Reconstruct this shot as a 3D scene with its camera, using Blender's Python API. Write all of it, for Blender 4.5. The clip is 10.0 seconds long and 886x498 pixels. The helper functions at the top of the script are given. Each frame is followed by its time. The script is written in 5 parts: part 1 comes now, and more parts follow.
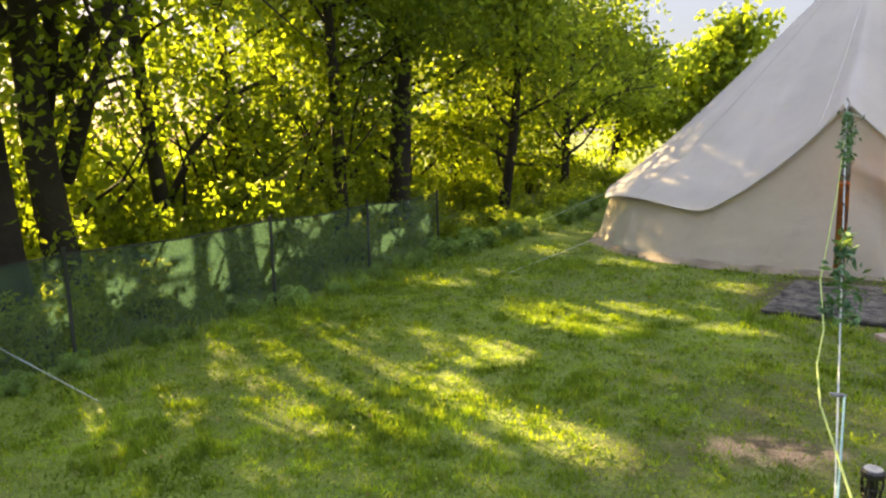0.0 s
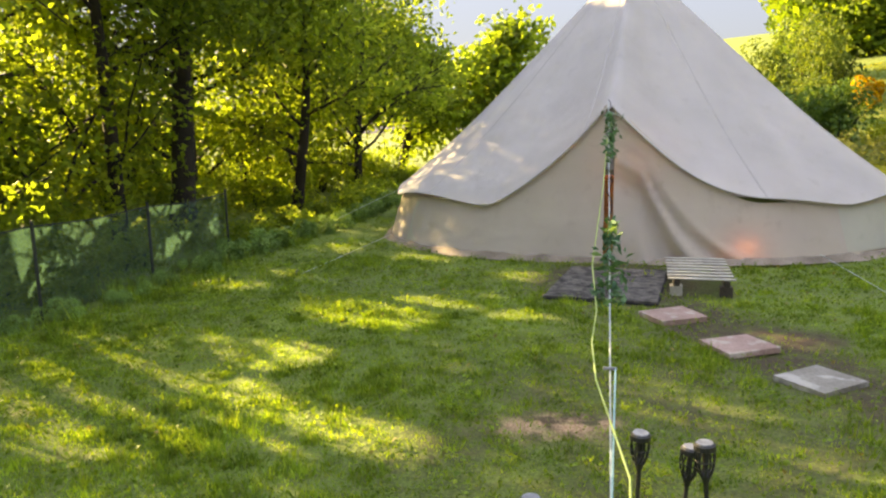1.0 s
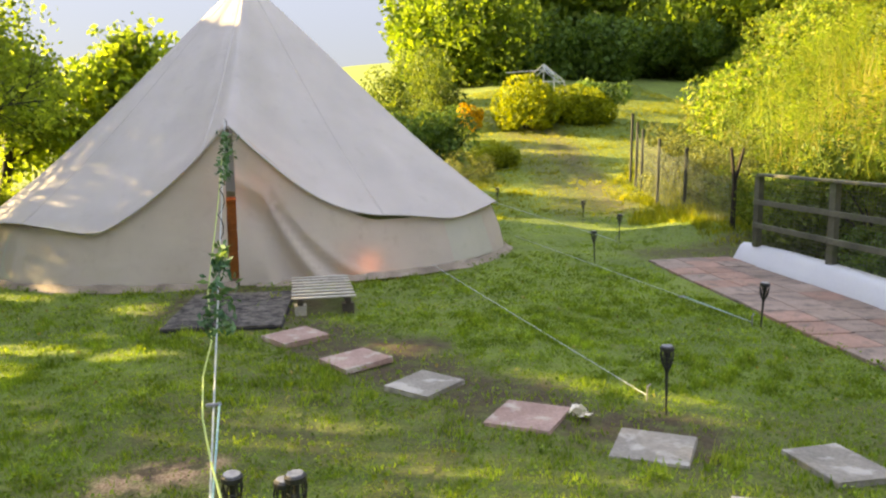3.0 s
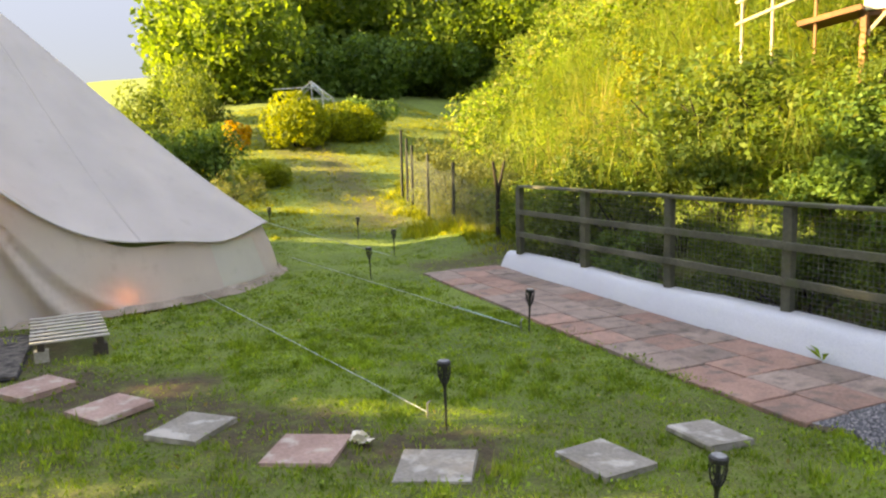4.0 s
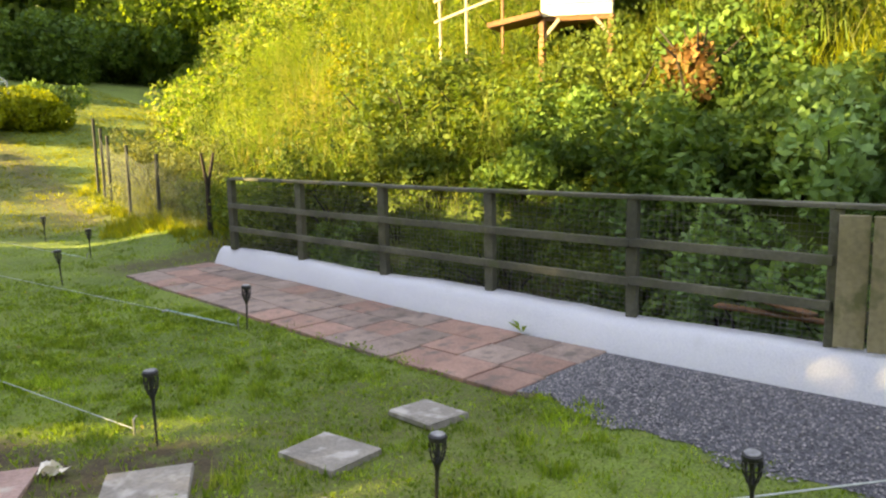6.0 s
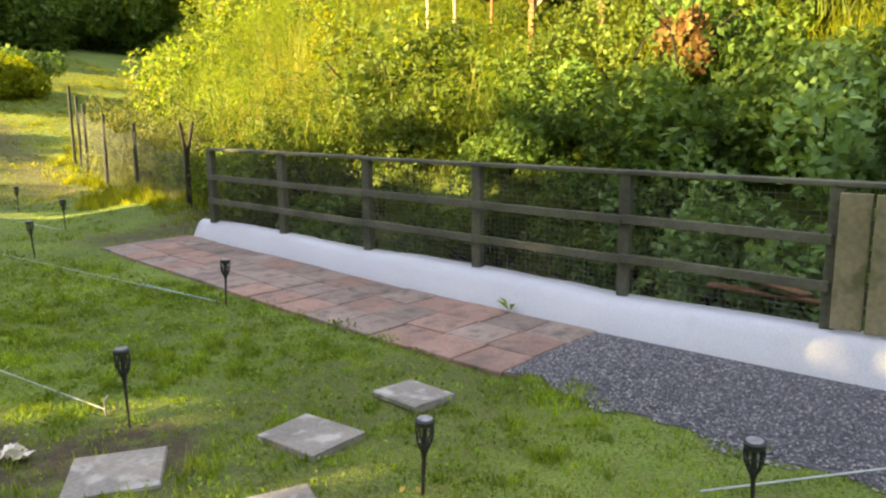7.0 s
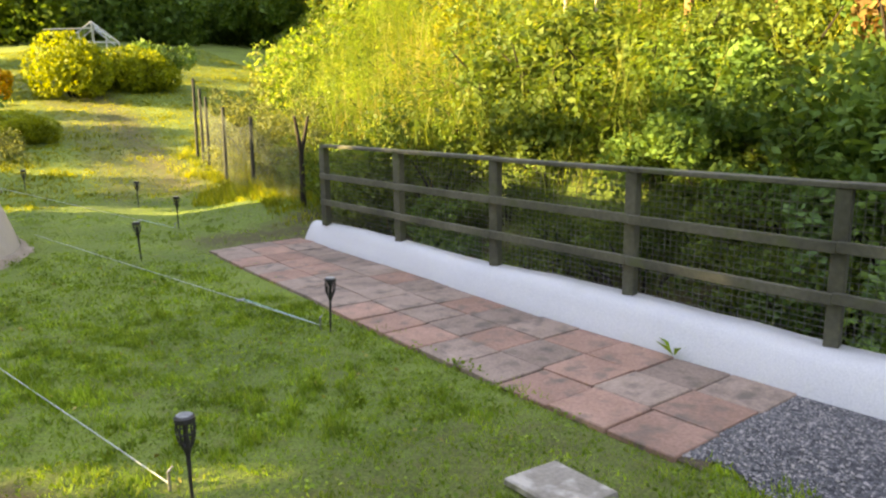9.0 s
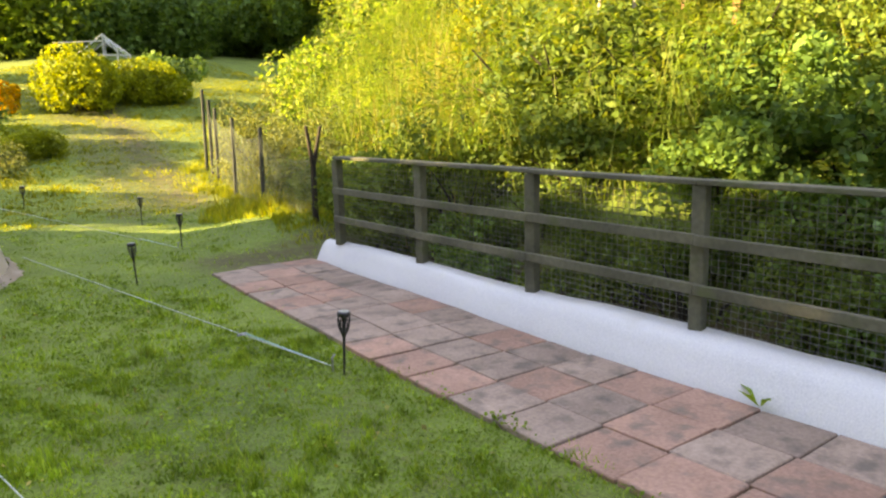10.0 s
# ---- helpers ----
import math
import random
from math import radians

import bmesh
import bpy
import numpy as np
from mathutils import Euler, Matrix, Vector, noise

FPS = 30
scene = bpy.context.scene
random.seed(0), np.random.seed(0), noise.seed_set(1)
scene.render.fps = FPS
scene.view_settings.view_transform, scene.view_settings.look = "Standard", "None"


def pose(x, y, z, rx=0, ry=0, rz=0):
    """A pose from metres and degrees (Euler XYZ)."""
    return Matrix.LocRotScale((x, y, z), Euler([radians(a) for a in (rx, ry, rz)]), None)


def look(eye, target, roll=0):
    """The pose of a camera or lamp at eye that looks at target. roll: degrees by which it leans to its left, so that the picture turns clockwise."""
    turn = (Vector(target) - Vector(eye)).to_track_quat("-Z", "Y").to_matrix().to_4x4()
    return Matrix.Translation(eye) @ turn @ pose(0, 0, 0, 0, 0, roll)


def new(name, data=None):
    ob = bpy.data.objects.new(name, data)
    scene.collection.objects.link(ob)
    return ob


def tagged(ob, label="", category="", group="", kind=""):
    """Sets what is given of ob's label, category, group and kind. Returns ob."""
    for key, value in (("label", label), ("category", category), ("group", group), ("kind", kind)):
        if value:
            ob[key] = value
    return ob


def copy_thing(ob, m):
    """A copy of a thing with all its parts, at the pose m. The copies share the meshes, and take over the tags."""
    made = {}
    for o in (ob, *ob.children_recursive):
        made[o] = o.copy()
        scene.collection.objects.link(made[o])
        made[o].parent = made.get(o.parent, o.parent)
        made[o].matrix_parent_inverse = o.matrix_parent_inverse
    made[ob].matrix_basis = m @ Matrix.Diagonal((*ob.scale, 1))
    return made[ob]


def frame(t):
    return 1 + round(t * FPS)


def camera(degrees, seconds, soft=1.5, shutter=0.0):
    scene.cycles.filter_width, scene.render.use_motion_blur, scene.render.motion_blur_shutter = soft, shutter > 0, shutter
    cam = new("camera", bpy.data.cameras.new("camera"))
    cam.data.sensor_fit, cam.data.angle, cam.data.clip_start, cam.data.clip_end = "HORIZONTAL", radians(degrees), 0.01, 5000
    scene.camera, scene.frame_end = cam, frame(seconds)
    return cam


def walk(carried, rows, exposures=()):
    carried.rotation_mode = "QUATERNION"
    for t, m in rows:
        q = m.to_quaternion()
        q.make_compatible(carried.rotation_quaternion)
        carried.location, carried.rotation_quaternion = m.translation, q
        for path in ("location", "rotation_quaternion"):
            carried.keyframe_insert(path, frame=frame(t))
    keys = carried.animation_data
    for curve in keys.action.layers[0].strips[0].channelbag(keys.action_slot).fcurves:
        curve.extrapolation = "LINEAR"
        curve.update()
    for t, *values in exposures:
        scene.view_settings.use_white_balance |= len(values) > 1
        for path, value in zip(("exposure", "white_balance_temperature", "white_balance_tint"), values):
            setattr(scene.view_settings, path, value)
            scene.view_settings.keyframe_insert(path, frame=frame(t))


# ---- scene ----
cam = camera(61.5, 10.0, soft=2.3)
PATH = [
    (0, (0.046, 0.013, 1.49), (-0.881, 1.757, 1.175), -1.5),
    (0.5, (0.027, 0.033, 1.472), (-0.654, 1.885, 1.148), -1.3),
    (1, (0.056, 0.049, 1.475), (-0.364, 1.976, 1.144), -1.2),
    (1.5, (0.12, 0.084, 1.475), (-0.032, 2.051, 1.146), -0.9),
    (2, (0.184, 0.103, 1.481), (0.225, 2.077, 1.162), -0.8),
    (3.3, (0.354, 0.243, 1.466), (1.008, 2.113, 1.189), -1.1),
    (3.5, (0.384, 0.269, 1.466), (1.151, 2.096, 1.197), -1.4),
    (4, (0.419, 0.343, 1.466), (1.453, 2.035, 1.205), -1.7),
    (4.5, (0.455, 0.366, 1.463), (1.693, 1.915, 1.204), -2.0),
    (5, (0.467, 0.368, 1.463), (1.852, 1.787, 1.199), -1.8),
    (5.5, (0.484, 0.386, 1.453), (1.979, 1.686, 1.179), -1.6),
    (6, (0.505, 0.406, 1.443), (2.083, 1.597, 1.143), -1.4),
    (6.2, (0.507, 0.417, 1.441), (2.11, 1.571, 1.128), -1.2),
    (7.3, (0.71, 0.588, 1.414), (2.291, 1.75, 1.027), -0.7),
    (7.5, (0.778, 0.64, 1.428), (2.334, 1.834, 1.036), -0.7),
    (8, (0.947, 0.809, 1.425), (2.44, 2.079, 1.029), -0.6),
    (8.5, (1.099, 1.014, 1.447), (2.535, 2.35, 1.056), -0.6),
    (9, (1.298, 1.216, 1.433), (2.688, 2.601, 1.047), -0.9),
    (9.5, (1.5, 1.462, 1.406), (2.857, 2.882, 1.031), -1.0),
    (10, (1.729, 1.775, 1.388), (3.094, 3.192, 1.033), -1.5),
]
walk(cam, [(t, look(eye, target, roll)) for t, eye, target, roll in PATH], [(0.0, 2.62, 8450, 17), (7.0, 2.66, 8450, 17), (10.0, 2.80, 8450, 17)])

# ---- world, sun, exposure ----
SUN_AZ, SUN_EL = radians(62.0), radians(17.0)          # azimuth left of +y, elevation
SUN = Vector((-math.sin(SUN_AZ) * math.cos(SUN_EL), math.cos(SUN_AZ) * math.cos(SUN_EL), math.sin(SUN_EL)))
world = bpy.data.worlds.new("world")
scene.world = world
world.use_nodes = True
wn = world.node_tree
sky = wn.nodes.new("ShaderNodeTexSky")
sky.sky_type, sky.sun_disc = "NISHITA", False
sky.sun_elevation, sky.sun_rotation = SUN_EL, -SUN_AZ
sky.air_density, sky.dust_density = 1.0, 0.5
wn.nodes["Background"].inputs["Strength"].default_value = 0.115
veil = wn.nodes.new("ShaderNodeMix")              # thin pale cloud over the whole sky
veil.data_type = "RGBA"
veil.inputs[0].default_value = 0.92
where = wn.nodes.new("ShaderNodeTexCoord")
axes = wn.nodes.new("ShaderNodeSeparateXYZ")
rise = wn.nodes.new("ShaderNodeMapRange")           # an overcast sky is three times as bright overhead as at the horizon
rise.inputs["To Min"].default_value, rise.inputs["To Max"].default_value = 0.66, 3.7
cloud = wn.nodes.new("ShaderNodeVectorMath")
cloud.operation = "SCALE"
cloud.inputs[0].default_value = (0.54, 0.68, 1.02)
wn.links.new(where.outputs["Generated"], axes.inputs[0])
wn.links.new(axes.outputs["Z"], rise.inputs["Value"])
wn.links.new(rise.outputs[0], cloud.inputs["Scale"])
wn.links.new(cloud.outputs[0], veil.inputs[7])
wn.links.new(sky.outputs["Color"], veil.inputs[6])
wn.links.new(veil.outputs[2], wn.nodes["Background"].inputs["Color"])
sun = new("sun", bpy.data.lights.new("sun", "SUN"))
sun.data.energy, sun.data.angle, sun.data.color = 5.0, radians(0.6), (1.0, 0.84, 0.47)
sun.matrix_world = look(SUN * 50, (0, 0, 0))

# ---- materials ----


def base_mat(name):
    m = bpy.data.materials.new(name)
    m.use_nodes = True
    return m, m.node_tree, m.node_tree.nodes["Principled BSDF"]


def add_noise(nt, scale, detail=4.0):
    tc = nt.nodes.new("ShaderNodeNewGeometry")
    n = nt.nodes.new("ShaderNodeTexNoise")
    n.inputs["Scale"].default_value, n.inputs["Detail"].default_value = scale, detail
    nt.links.new(tc.outputs["Position"], n.inputs["Vector"])
    return n.outputs["Fac"]


def ramp(nt, fac, stops):
    r = nt.nodes.new("ShaderNodeValToRGB")
    el = r.color_ramp.elements
    while len(el) < len(stops):
        el.new(0.5)
    for e, (p, c) in zip(el, stops):
        e.position, e.color = p, (*c, 1)
    nt.links.new(fac, r.inputs["Fac"])
    return r.outputs["Color"]


def mixc(nt, fac, a, b, mode="MIX"):
    n = nt.nodes.new("ShaderNodeMix")
    n.data_type, n.blend_type = "RGBA", mode
    for sock, v in ((n.inputs[0], fac), (n.inputs[6], a), (n.inputs[7], b)):
        if isinstance(v, (int, float)):
            sock.default_value = v
        elif isinstance(v, tuple):
            sock.default_value = (*v, 1)
        else:
            nt.links.new(v, sock)
    return n.outputs[2]


def bump(nt, p, fac, strength, dist=0.01):
    b = nt.nodes.new("ShaderNodeBump")
    b.inputs["Strength"].default_value, b.inputs["Distance"].default_value = strength, dist
    nt.links.new(fac, b.inputs["Height"])
    nt.links.new(b.outputs["Normal"], p.inputs["Normal"])


def surface(name, dark, light, big=1.5, fine=40.0, rough=0.8, relief=0.3, metal=0.0, stain=None, stain_at=0.62, vary=0.0, soft=0.06):
    """A two-scale procedural surface: broad tone change, fine grain, optional stains, optional change from piece to piece."""
    m, nt, p = base_mat(name)
    a, b = add_noise(nt, big, 5.0), add_noise(nt, fine, 6.0)
    col = ramp(nt, a, [(0.3, dark), (0.7, light)])
    col = mixc(nt, 0.35, col, ramp(nt, b, [(0.3, (0.25, 0.25, 0.25)), (0.7, (0.75, 0.75, 0.75))]), "OVERLAY")
    if stain:
        s = add_noise(nt, big * 2.3 + 0.7, 6.0)
        k = ramp(nt, s, [(stain_at - soft, (0, 0, 0)), (stain_at + soft, (1, 1, 1))])
        col = mixc(nt, k, col, stain)
    if vary:
        oi = nt.nodes.new("ShaderNodeObjectInfo")
        col = mixc(nt, vary, col, ramp(nt, oi.outputs["Random"], [(0.0, (0.2, 0.2, 0.2)), (1.0, (0.8, 0.8, 0.8))]), "OVERLAY")
    nt.links.new(col, p.inputs["Base Color"])
    p.inputs["Roughness"].default_value, p.inputs["Metallic"].default_value = rough, metal
    if relief:
        bump(nt, p, b, relief)
    return m


def leafy(name, cols, thin=0.45, patch=0.8, gloss=0.5, glow=(1.70, 1.42, 0.46)):
    """Leaves and grass: tone from leaf to leaf and from patch to patch, part of the light goes through."""
    m, nt, p = base_mat(name)
    g = nt.nodes.new("ShaderNodeNewGeometry")
    a = ramp(nt, g.outputs["Random Per Island"], [(i / (len(cols) - 1), c) for i, c in enumerate(cols)])
    b = ramp(nt, add_noise(nt, patch, 3.0), [(0.32, (0.22, 0.25, 0.22)), (0.68, (0.70, 0.68, 0.6))])
    c = ramp(nt, add_noise(nt, patch * 5.0, 3.0), [(0.38, (0.26, 0.29, 0.27)), (0.62, (0.68, 0.67, 0.6))])
    col = mixc(nt, 0.7, mixc(nt, 0.8, a, b, "OVERLAY"), c, "OVERLAY")
    nt.links.new(col, p.inputs["Base Color"])
    p.inputs["Roughness"].default_value = gloss
    p.inputs["Specular IOR Level"].default_value = 0.12
    t = nt.nodes.new("ShaderNodeBsdfTranslucent")
    warm = mixc(nt, 1.0, col, glow, "MULTIPLY")
    nt.links.new(warm, t.inputs["Color"])
    mix = nt.nodes.new("ShaderNodeMixShader")
    mix.inputs[0].default_value = thin
    nt.links.new(p.outputs[0], mix.inputs[1])
    nt.links.new(t.outputs[0], mix.inputs[2])
    nt.links.new(mix.outputs[0], nt.nodes["Material Output"].inputs["Surface"])
    return m


def canvas(name, dark, light, thin, stain):
    m, nt, p = base_mat(name)
    a = add_noise(nt, 1.3, 5.0)
    weave = add_noise(nt, 220.0, 2.0)
    folds = add_noise(nt, 3.5, 3.0)
    col = ramp(nt, a, [(0.3, dark), (0.7, light)])
    col = mixc(nt, ramp(nt, add_noise(nt, 6.0, 6.0), [(0.6, (0, 0, 0)), (0.8, (0.5, 0.5, 0.5))]), col, stain)
    nt.links.new(col, p.inputs["Base Color"])
    p.inputs["Roughness"].default_value = 0.85
    h = nt.nodes.new("ShaderNodeMath")
    h.operation = "MULTIPLY_ADD"
    nt.links.new(folds, h.inputs[0])
    h.inputs[1].default_value = 6.0
    nt.links.new(weave, h.inputs[2])
    bump(nt, p, h.outputs[0], 0.45, 0.012)
    t = nt.nodes.new("ShaderNodeBsdfTranslucent")
    nt.links.new(col, t.inputs["Color"])
    mix = nt.nodes.new("ShaderNodeMixShader")
    mix.inputs[0].default_value = thin
    nt.links.new(p.outputs[0], mix.inputs[1])
    nt.links.new(t.outputs[0], mix.inputs[2])
    nt.links.new(mix.outputs[0], nt.nodes["Material Output"].inputs["Surface"])
    return m


def netting(name, colour, clear):
    m, nt, p = base_mat(name)
    col = ramp(nt, add_noise(nt, 2.5, 4.0), [(0.3, tuple(0.7 * c for c in colour)), (0.7, colour)])
    nt.links.new(col, p.inputs["Base Color"])
    p.inputs["Roughness"].default_value = 0.6
    t = nt.nodes.new("ShaderNodeBsdfTranslucent")
    nt.links.new(col, t.inputs["Color"])
    tr = nt.nodes.new("ShaderNodeBsdfTransparent")
    m1, m2 = nt.nodes.new("ShaderNodeMixShader"), nt.nodes.new("ShaderNodeMixShader")
    m1.inputs[0].default_value, m2.inputs[0].default_value = 0.45, clear
    nt.links.new(p.outputs[0], m1.inputs[1])
    nt.links.new(t.outputs[0], m1.inputs[2])
    nt.links.new(m1.outputs[0], m2.inputs[1])
    nt.links.new(tr.outputs[0], m2.inputs[2])
    nt.links.new(m2.outputs[0], nt.nodes["Material Output"].inputs["Surface"])
    return m


M_SOIL = surface("soil", (0.05, 0.04, 0.025), (0.12, 0.09, 0.05), 2.0, 30.0, 0.95, 0.6)
M_ROOF = canvas("roof_canvas", (0.53, 0.50, 0.47), (0.64, 0.60, 0.565), 0.14, (0.47, 0.44, 0.40))
M_WALLC = canvas("wall_canvas", (0.64, 0.56, 0.49), (0.72, 0.64, 0.56), 0.22, (0.50, 0.42, 0.34))
M_PANE = canvas("tent_window", (0.62, 0.60, 0.52), (0.72, 0.70, 0.61), 0.3, (0.5, 0.52, 0.42))
M_SEAM = surface("canvas_seam", (0.45, 0.42, 0.39), (0.55, 0.515, 0.48), 3.0, 80.0)
M_MUD = surface("mud_flap", (0.20, 0.16, 0.12), (0.40, 0.33, 0.26), 3.0, 60.0)
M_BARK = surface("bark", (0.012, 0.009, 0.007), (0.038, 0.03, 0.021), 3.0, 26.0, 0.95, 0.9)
M_FENCE = surface("weathered_wood", (0.065, 0.067, 0.046), (0.155, 0.152, 0.105), 2.0, 34.0, 0.85, 0.5, stain=(0.085, 0.10, 0.045))
M_PALLET = surface("grey_slats", (0.36, 0.335, 0.28), (0.50, 0.475, 0.40), 4.0, 40.0, 0.85, 0.4)
M_SHADEW = surface("shaded_bearers", (0.05, 0.04, 0.03), (0.10, 0.085, 0.065), 4.0, 40.0, 0.9, 0.4)
M_DECKW = surface("brown_timber", (0.13, 0.06, 0.026), (0.23, 0.11, 0.045), 2.5, 30.0, 0.75, 0.4)
M_PALEW = surface("pale_timber", (0.34, 0.28, 0.19), (0.48, 0.41, 0.30), 2.0, 30.0, 0.75, 0.3)
M_CREAM = surface("cream_boards", (0.72, 0.66, 0.52), (0.82, 0.77, 0.64), 1.5, 20.0, 0.6, 0.15)
M_RENDER = surface("white_render", (0.58, 0.60, 0.63), (0.64, 0.66, 0.68), 1.2, 110.0, 0.85, 0.1, stain=(0.55, 0.565, 0.57), stain_at=0.68)
M_PAVE_R = surface("red_paver", (0.29, 0.175, 0.13), (0.40, 0.245, 0.185), 3.5, 55.0, 0.9, 0.6, stain=(0.17, 0.135, 0.11), stain_at=0.6, vary=0.3, soft=0.1)
M_PAVE_G = surface("grey_paver", (0.235, 0.175, 0.14), (0.33, 0.25, 0.20), 3.5, 55.0, 0.9, 0.6, stain=(0.14, 0.115, 0.095), stain_at=0.6, vary=0.3, soft=0.1)
M_SLAB_G = surface("grey_slab", (0.19, 0.175, 0.145), (0.32, 0.295, 0.25), 3.0, 50.0, 0.9, 0.6, stain=(0.47, 0.44, 0.39), stain_at=0.58)
M_SLAB_P = surface("pink_slab", (0.31, 0.20, 0.165), (0.45, 0.31, 0.26), 3.0, 50.0, 0.9, 0.6, stain=(0.50, 0.43, 0.36), stain_at=0.6)
M_GRAVEL = surface("gravel", (0.07, 0.07, 0.078), (0.17, 0.17, 0.185), 30.0, 160.0, 0.9, 0.8)
M_BLACK = surface("black_plastic", (0.012, 0.012, 0.013), (0.03, 0.03, 0.032), 20.0, 90.0, 0.45, 0.1)
M_LENS = surface("torch_cap", (0.16, 0.165, 0.18), (0.34, 0.35, 0.37), 30.0, 90.0, 0.3, 0.0)
M_MAT = surface("dark_mat", (0.012, 0.012, 0.014), (0.03, 0.028, 0.028), 8.0, 90.0, 0.95, 0.6)
M_RIB = surface("worn_rubber", (0.02, 0.02, 0.02), (0.20, 0.18, 0.155), 14.0, 60.0, 0.95, 0.6)
M_ROPE = surface("white_rope", (0.36, 0.40, 0.37), (0.52, 0.57, 0.53), 30.0, 200.0, 0.8, 0.2)
M_ROPE_G = surface("lime_rope", (0.42, 0.55, 0.16), (0.58, 0.70, 0.24), 30.0, 200.0, 0.8, 0.2)
M_ROPE_T = surface("teal_rope", (0.22, 0.42, 0.45), (0.40, 0.62, 0.62), 30.0, 200.0, 0.8, 0.2)
M_WIRE = surface("galvanised_wire", (0.20, 0.20, 0.20), (0.36, 0.36, 0.35), 10.0, 60.0, 0.45, 0.0, metal=0.7)
M_MESH = surface("dark_wire", (0.08, 0.08, 0.078), (0.30, 0.30, 0.29), 12.0, 60.0, 0.4, 0.0, metal=0.6)
M_BOARD = surface("mossy_boards", (0.20, 0.175, 0.095), (0.32, 0.28, 0.165), 3.0, 30.0, 0.85, 0.4, stain=(0.14, 0.14, 0.06))
M_POSTG = surface("green_stake", (0.014, 0.018, 0.015), (0.032, 0.038, 0.03), 4.0, 50.0, 0.8, 0.3)
M_NET = netting("green_netting", (0.09, 0.195, 0.135), 0.5)
M_NET2 = netting("thin_netting", (0.13, 0.16, 0.14), 0.62)
M_GLASSF = surface("grey_frame", (0.42, 0.44, 0.44), (0.58, 0.60, 0.60), 3.0, 40.0, 0.5, 0.1)
M_ORANGE = surface("orange_timber", (0.42, 0.15, 0.03), (0.62, 0.26, 0.06), 3.0, 40.0, 0.6, 0.2)

L_TREE = leafy("tree_leaves", [(0.13, 0.20, 0.05), (0.21, 0.29, 0.07), (0.29, 0.36, 0.09), (0.17, 0.24, 0.06)], 0.72, 0.5, 0.4, (1.50, 1.44, 0.52))
L_SHRUB = leafy("shrub_leaves", [(0.07, 0.125, 0.034), (0.115, 0.18, 0.048), (0.165, 0.23, 0.065), (0.10, 0.148, 0.04)], 0.42, 0.9)
L_DARK = leafy("dark_leaves", [(0.07, 0.14, 0.042), (0.115, 0.205, 0.058), (0.165, 0.265, 0.075)], 0.35, 1.2, 0.45)
L_BROAD = leafy("broad_leaves", [(0.15, 0.27, 0.095), (0.20, 0.34, 0.13), (0.26, 0.40, 0.17)], 0.3, 1.6, 0.4)
L_BRUSH = leafy("brush_leaves", [(0.10, 0.13, 0.06), (0.15, 0.18, 0.085), (0.20, 0.23, 0.10)], 0.35, 1.0)
# shrub leaves darkened in colour to stand for shade in bramble and bank tree
L_SHADED = leafy("shade_dark_leaves", [(0.05, 0.085, 0.026), (0.08, 0.12, 0.036), (0.12, 0.155, 0.05)], 0.3, 1.2)
L_FAR = leafy("far_leaves", [(0.095, 0.16, 0.032), (0.145, 0.22, 0.042), (0.205, 0.275, 0.055), (0.11, 0.17, 0.038)], 0.5, 0.35, 0.5, (1.5, 1.45, 0.5))
L_WEED = leafy("weed_leaves", [(0.12, 0.20, 0.04), (0.17, 0.255, 0.05), (0.225, 0.295, 0.075), (0.28, 0.275, 0.11)], 0.5, 0.9, 0.5, (1.5, 1.42, 0.5))
L_GOLD = leafy("golden_leaves", [(0.18, 0.24, 0.03), (0.28, 0.33, 0.035), (0.22, 0.28, 0.03)], 0.4, 1.5)
L_ORANGE = leafy("orange_flowers", [(0.55, 0.33, 0.01), (0.70, 0.46, 0.02), (0.25, 0.26, 0.03)], 0.3, 2.0)
L_RUST = leafy("russet_leaves", [(0.20, 0.105, 0.05), (0.28, 0.16, 0.075), (0.20, 0.165, 0.07)], 0.3, 2.0)
L_EUC = leafy("garland_leaves", [(0.06, 0.15, 0.09), (0.10, 0.22, 0.14), (0.16, 0.28, 0.18)], 0.25, 6.0)
L_STRAW = leafy("dry_stems", [(0.25, 0.215, 0.085), (0.33, 0.28, 0.12), (0.20, 0.21, 0.06)], 0.3, 1.5)
L_GRASS = leafy("grass_blades", [(0.140, 0.23, 0.036), (0.20, 0.315, 0.046), (0.26, 0.38, 0.06), (0.325, 0.38, 0.10)], 0.4, 2.6, 0.5, (1.55, 1.45, 0.5))
L_CLOVER = leafy("clover_leaves", [(0.125, 0.215, 0.035), (0.175, 0.28, 0.045), (0.235, 0.34, 0.055)], 0.35, 2.0)
L_TALL = leafy("tall_grass", [(0.16, 0.215, 0.02), (0.225, 0.27, 0.026), (0.29, 0.295, 0.05)], 0.45, 1.2)


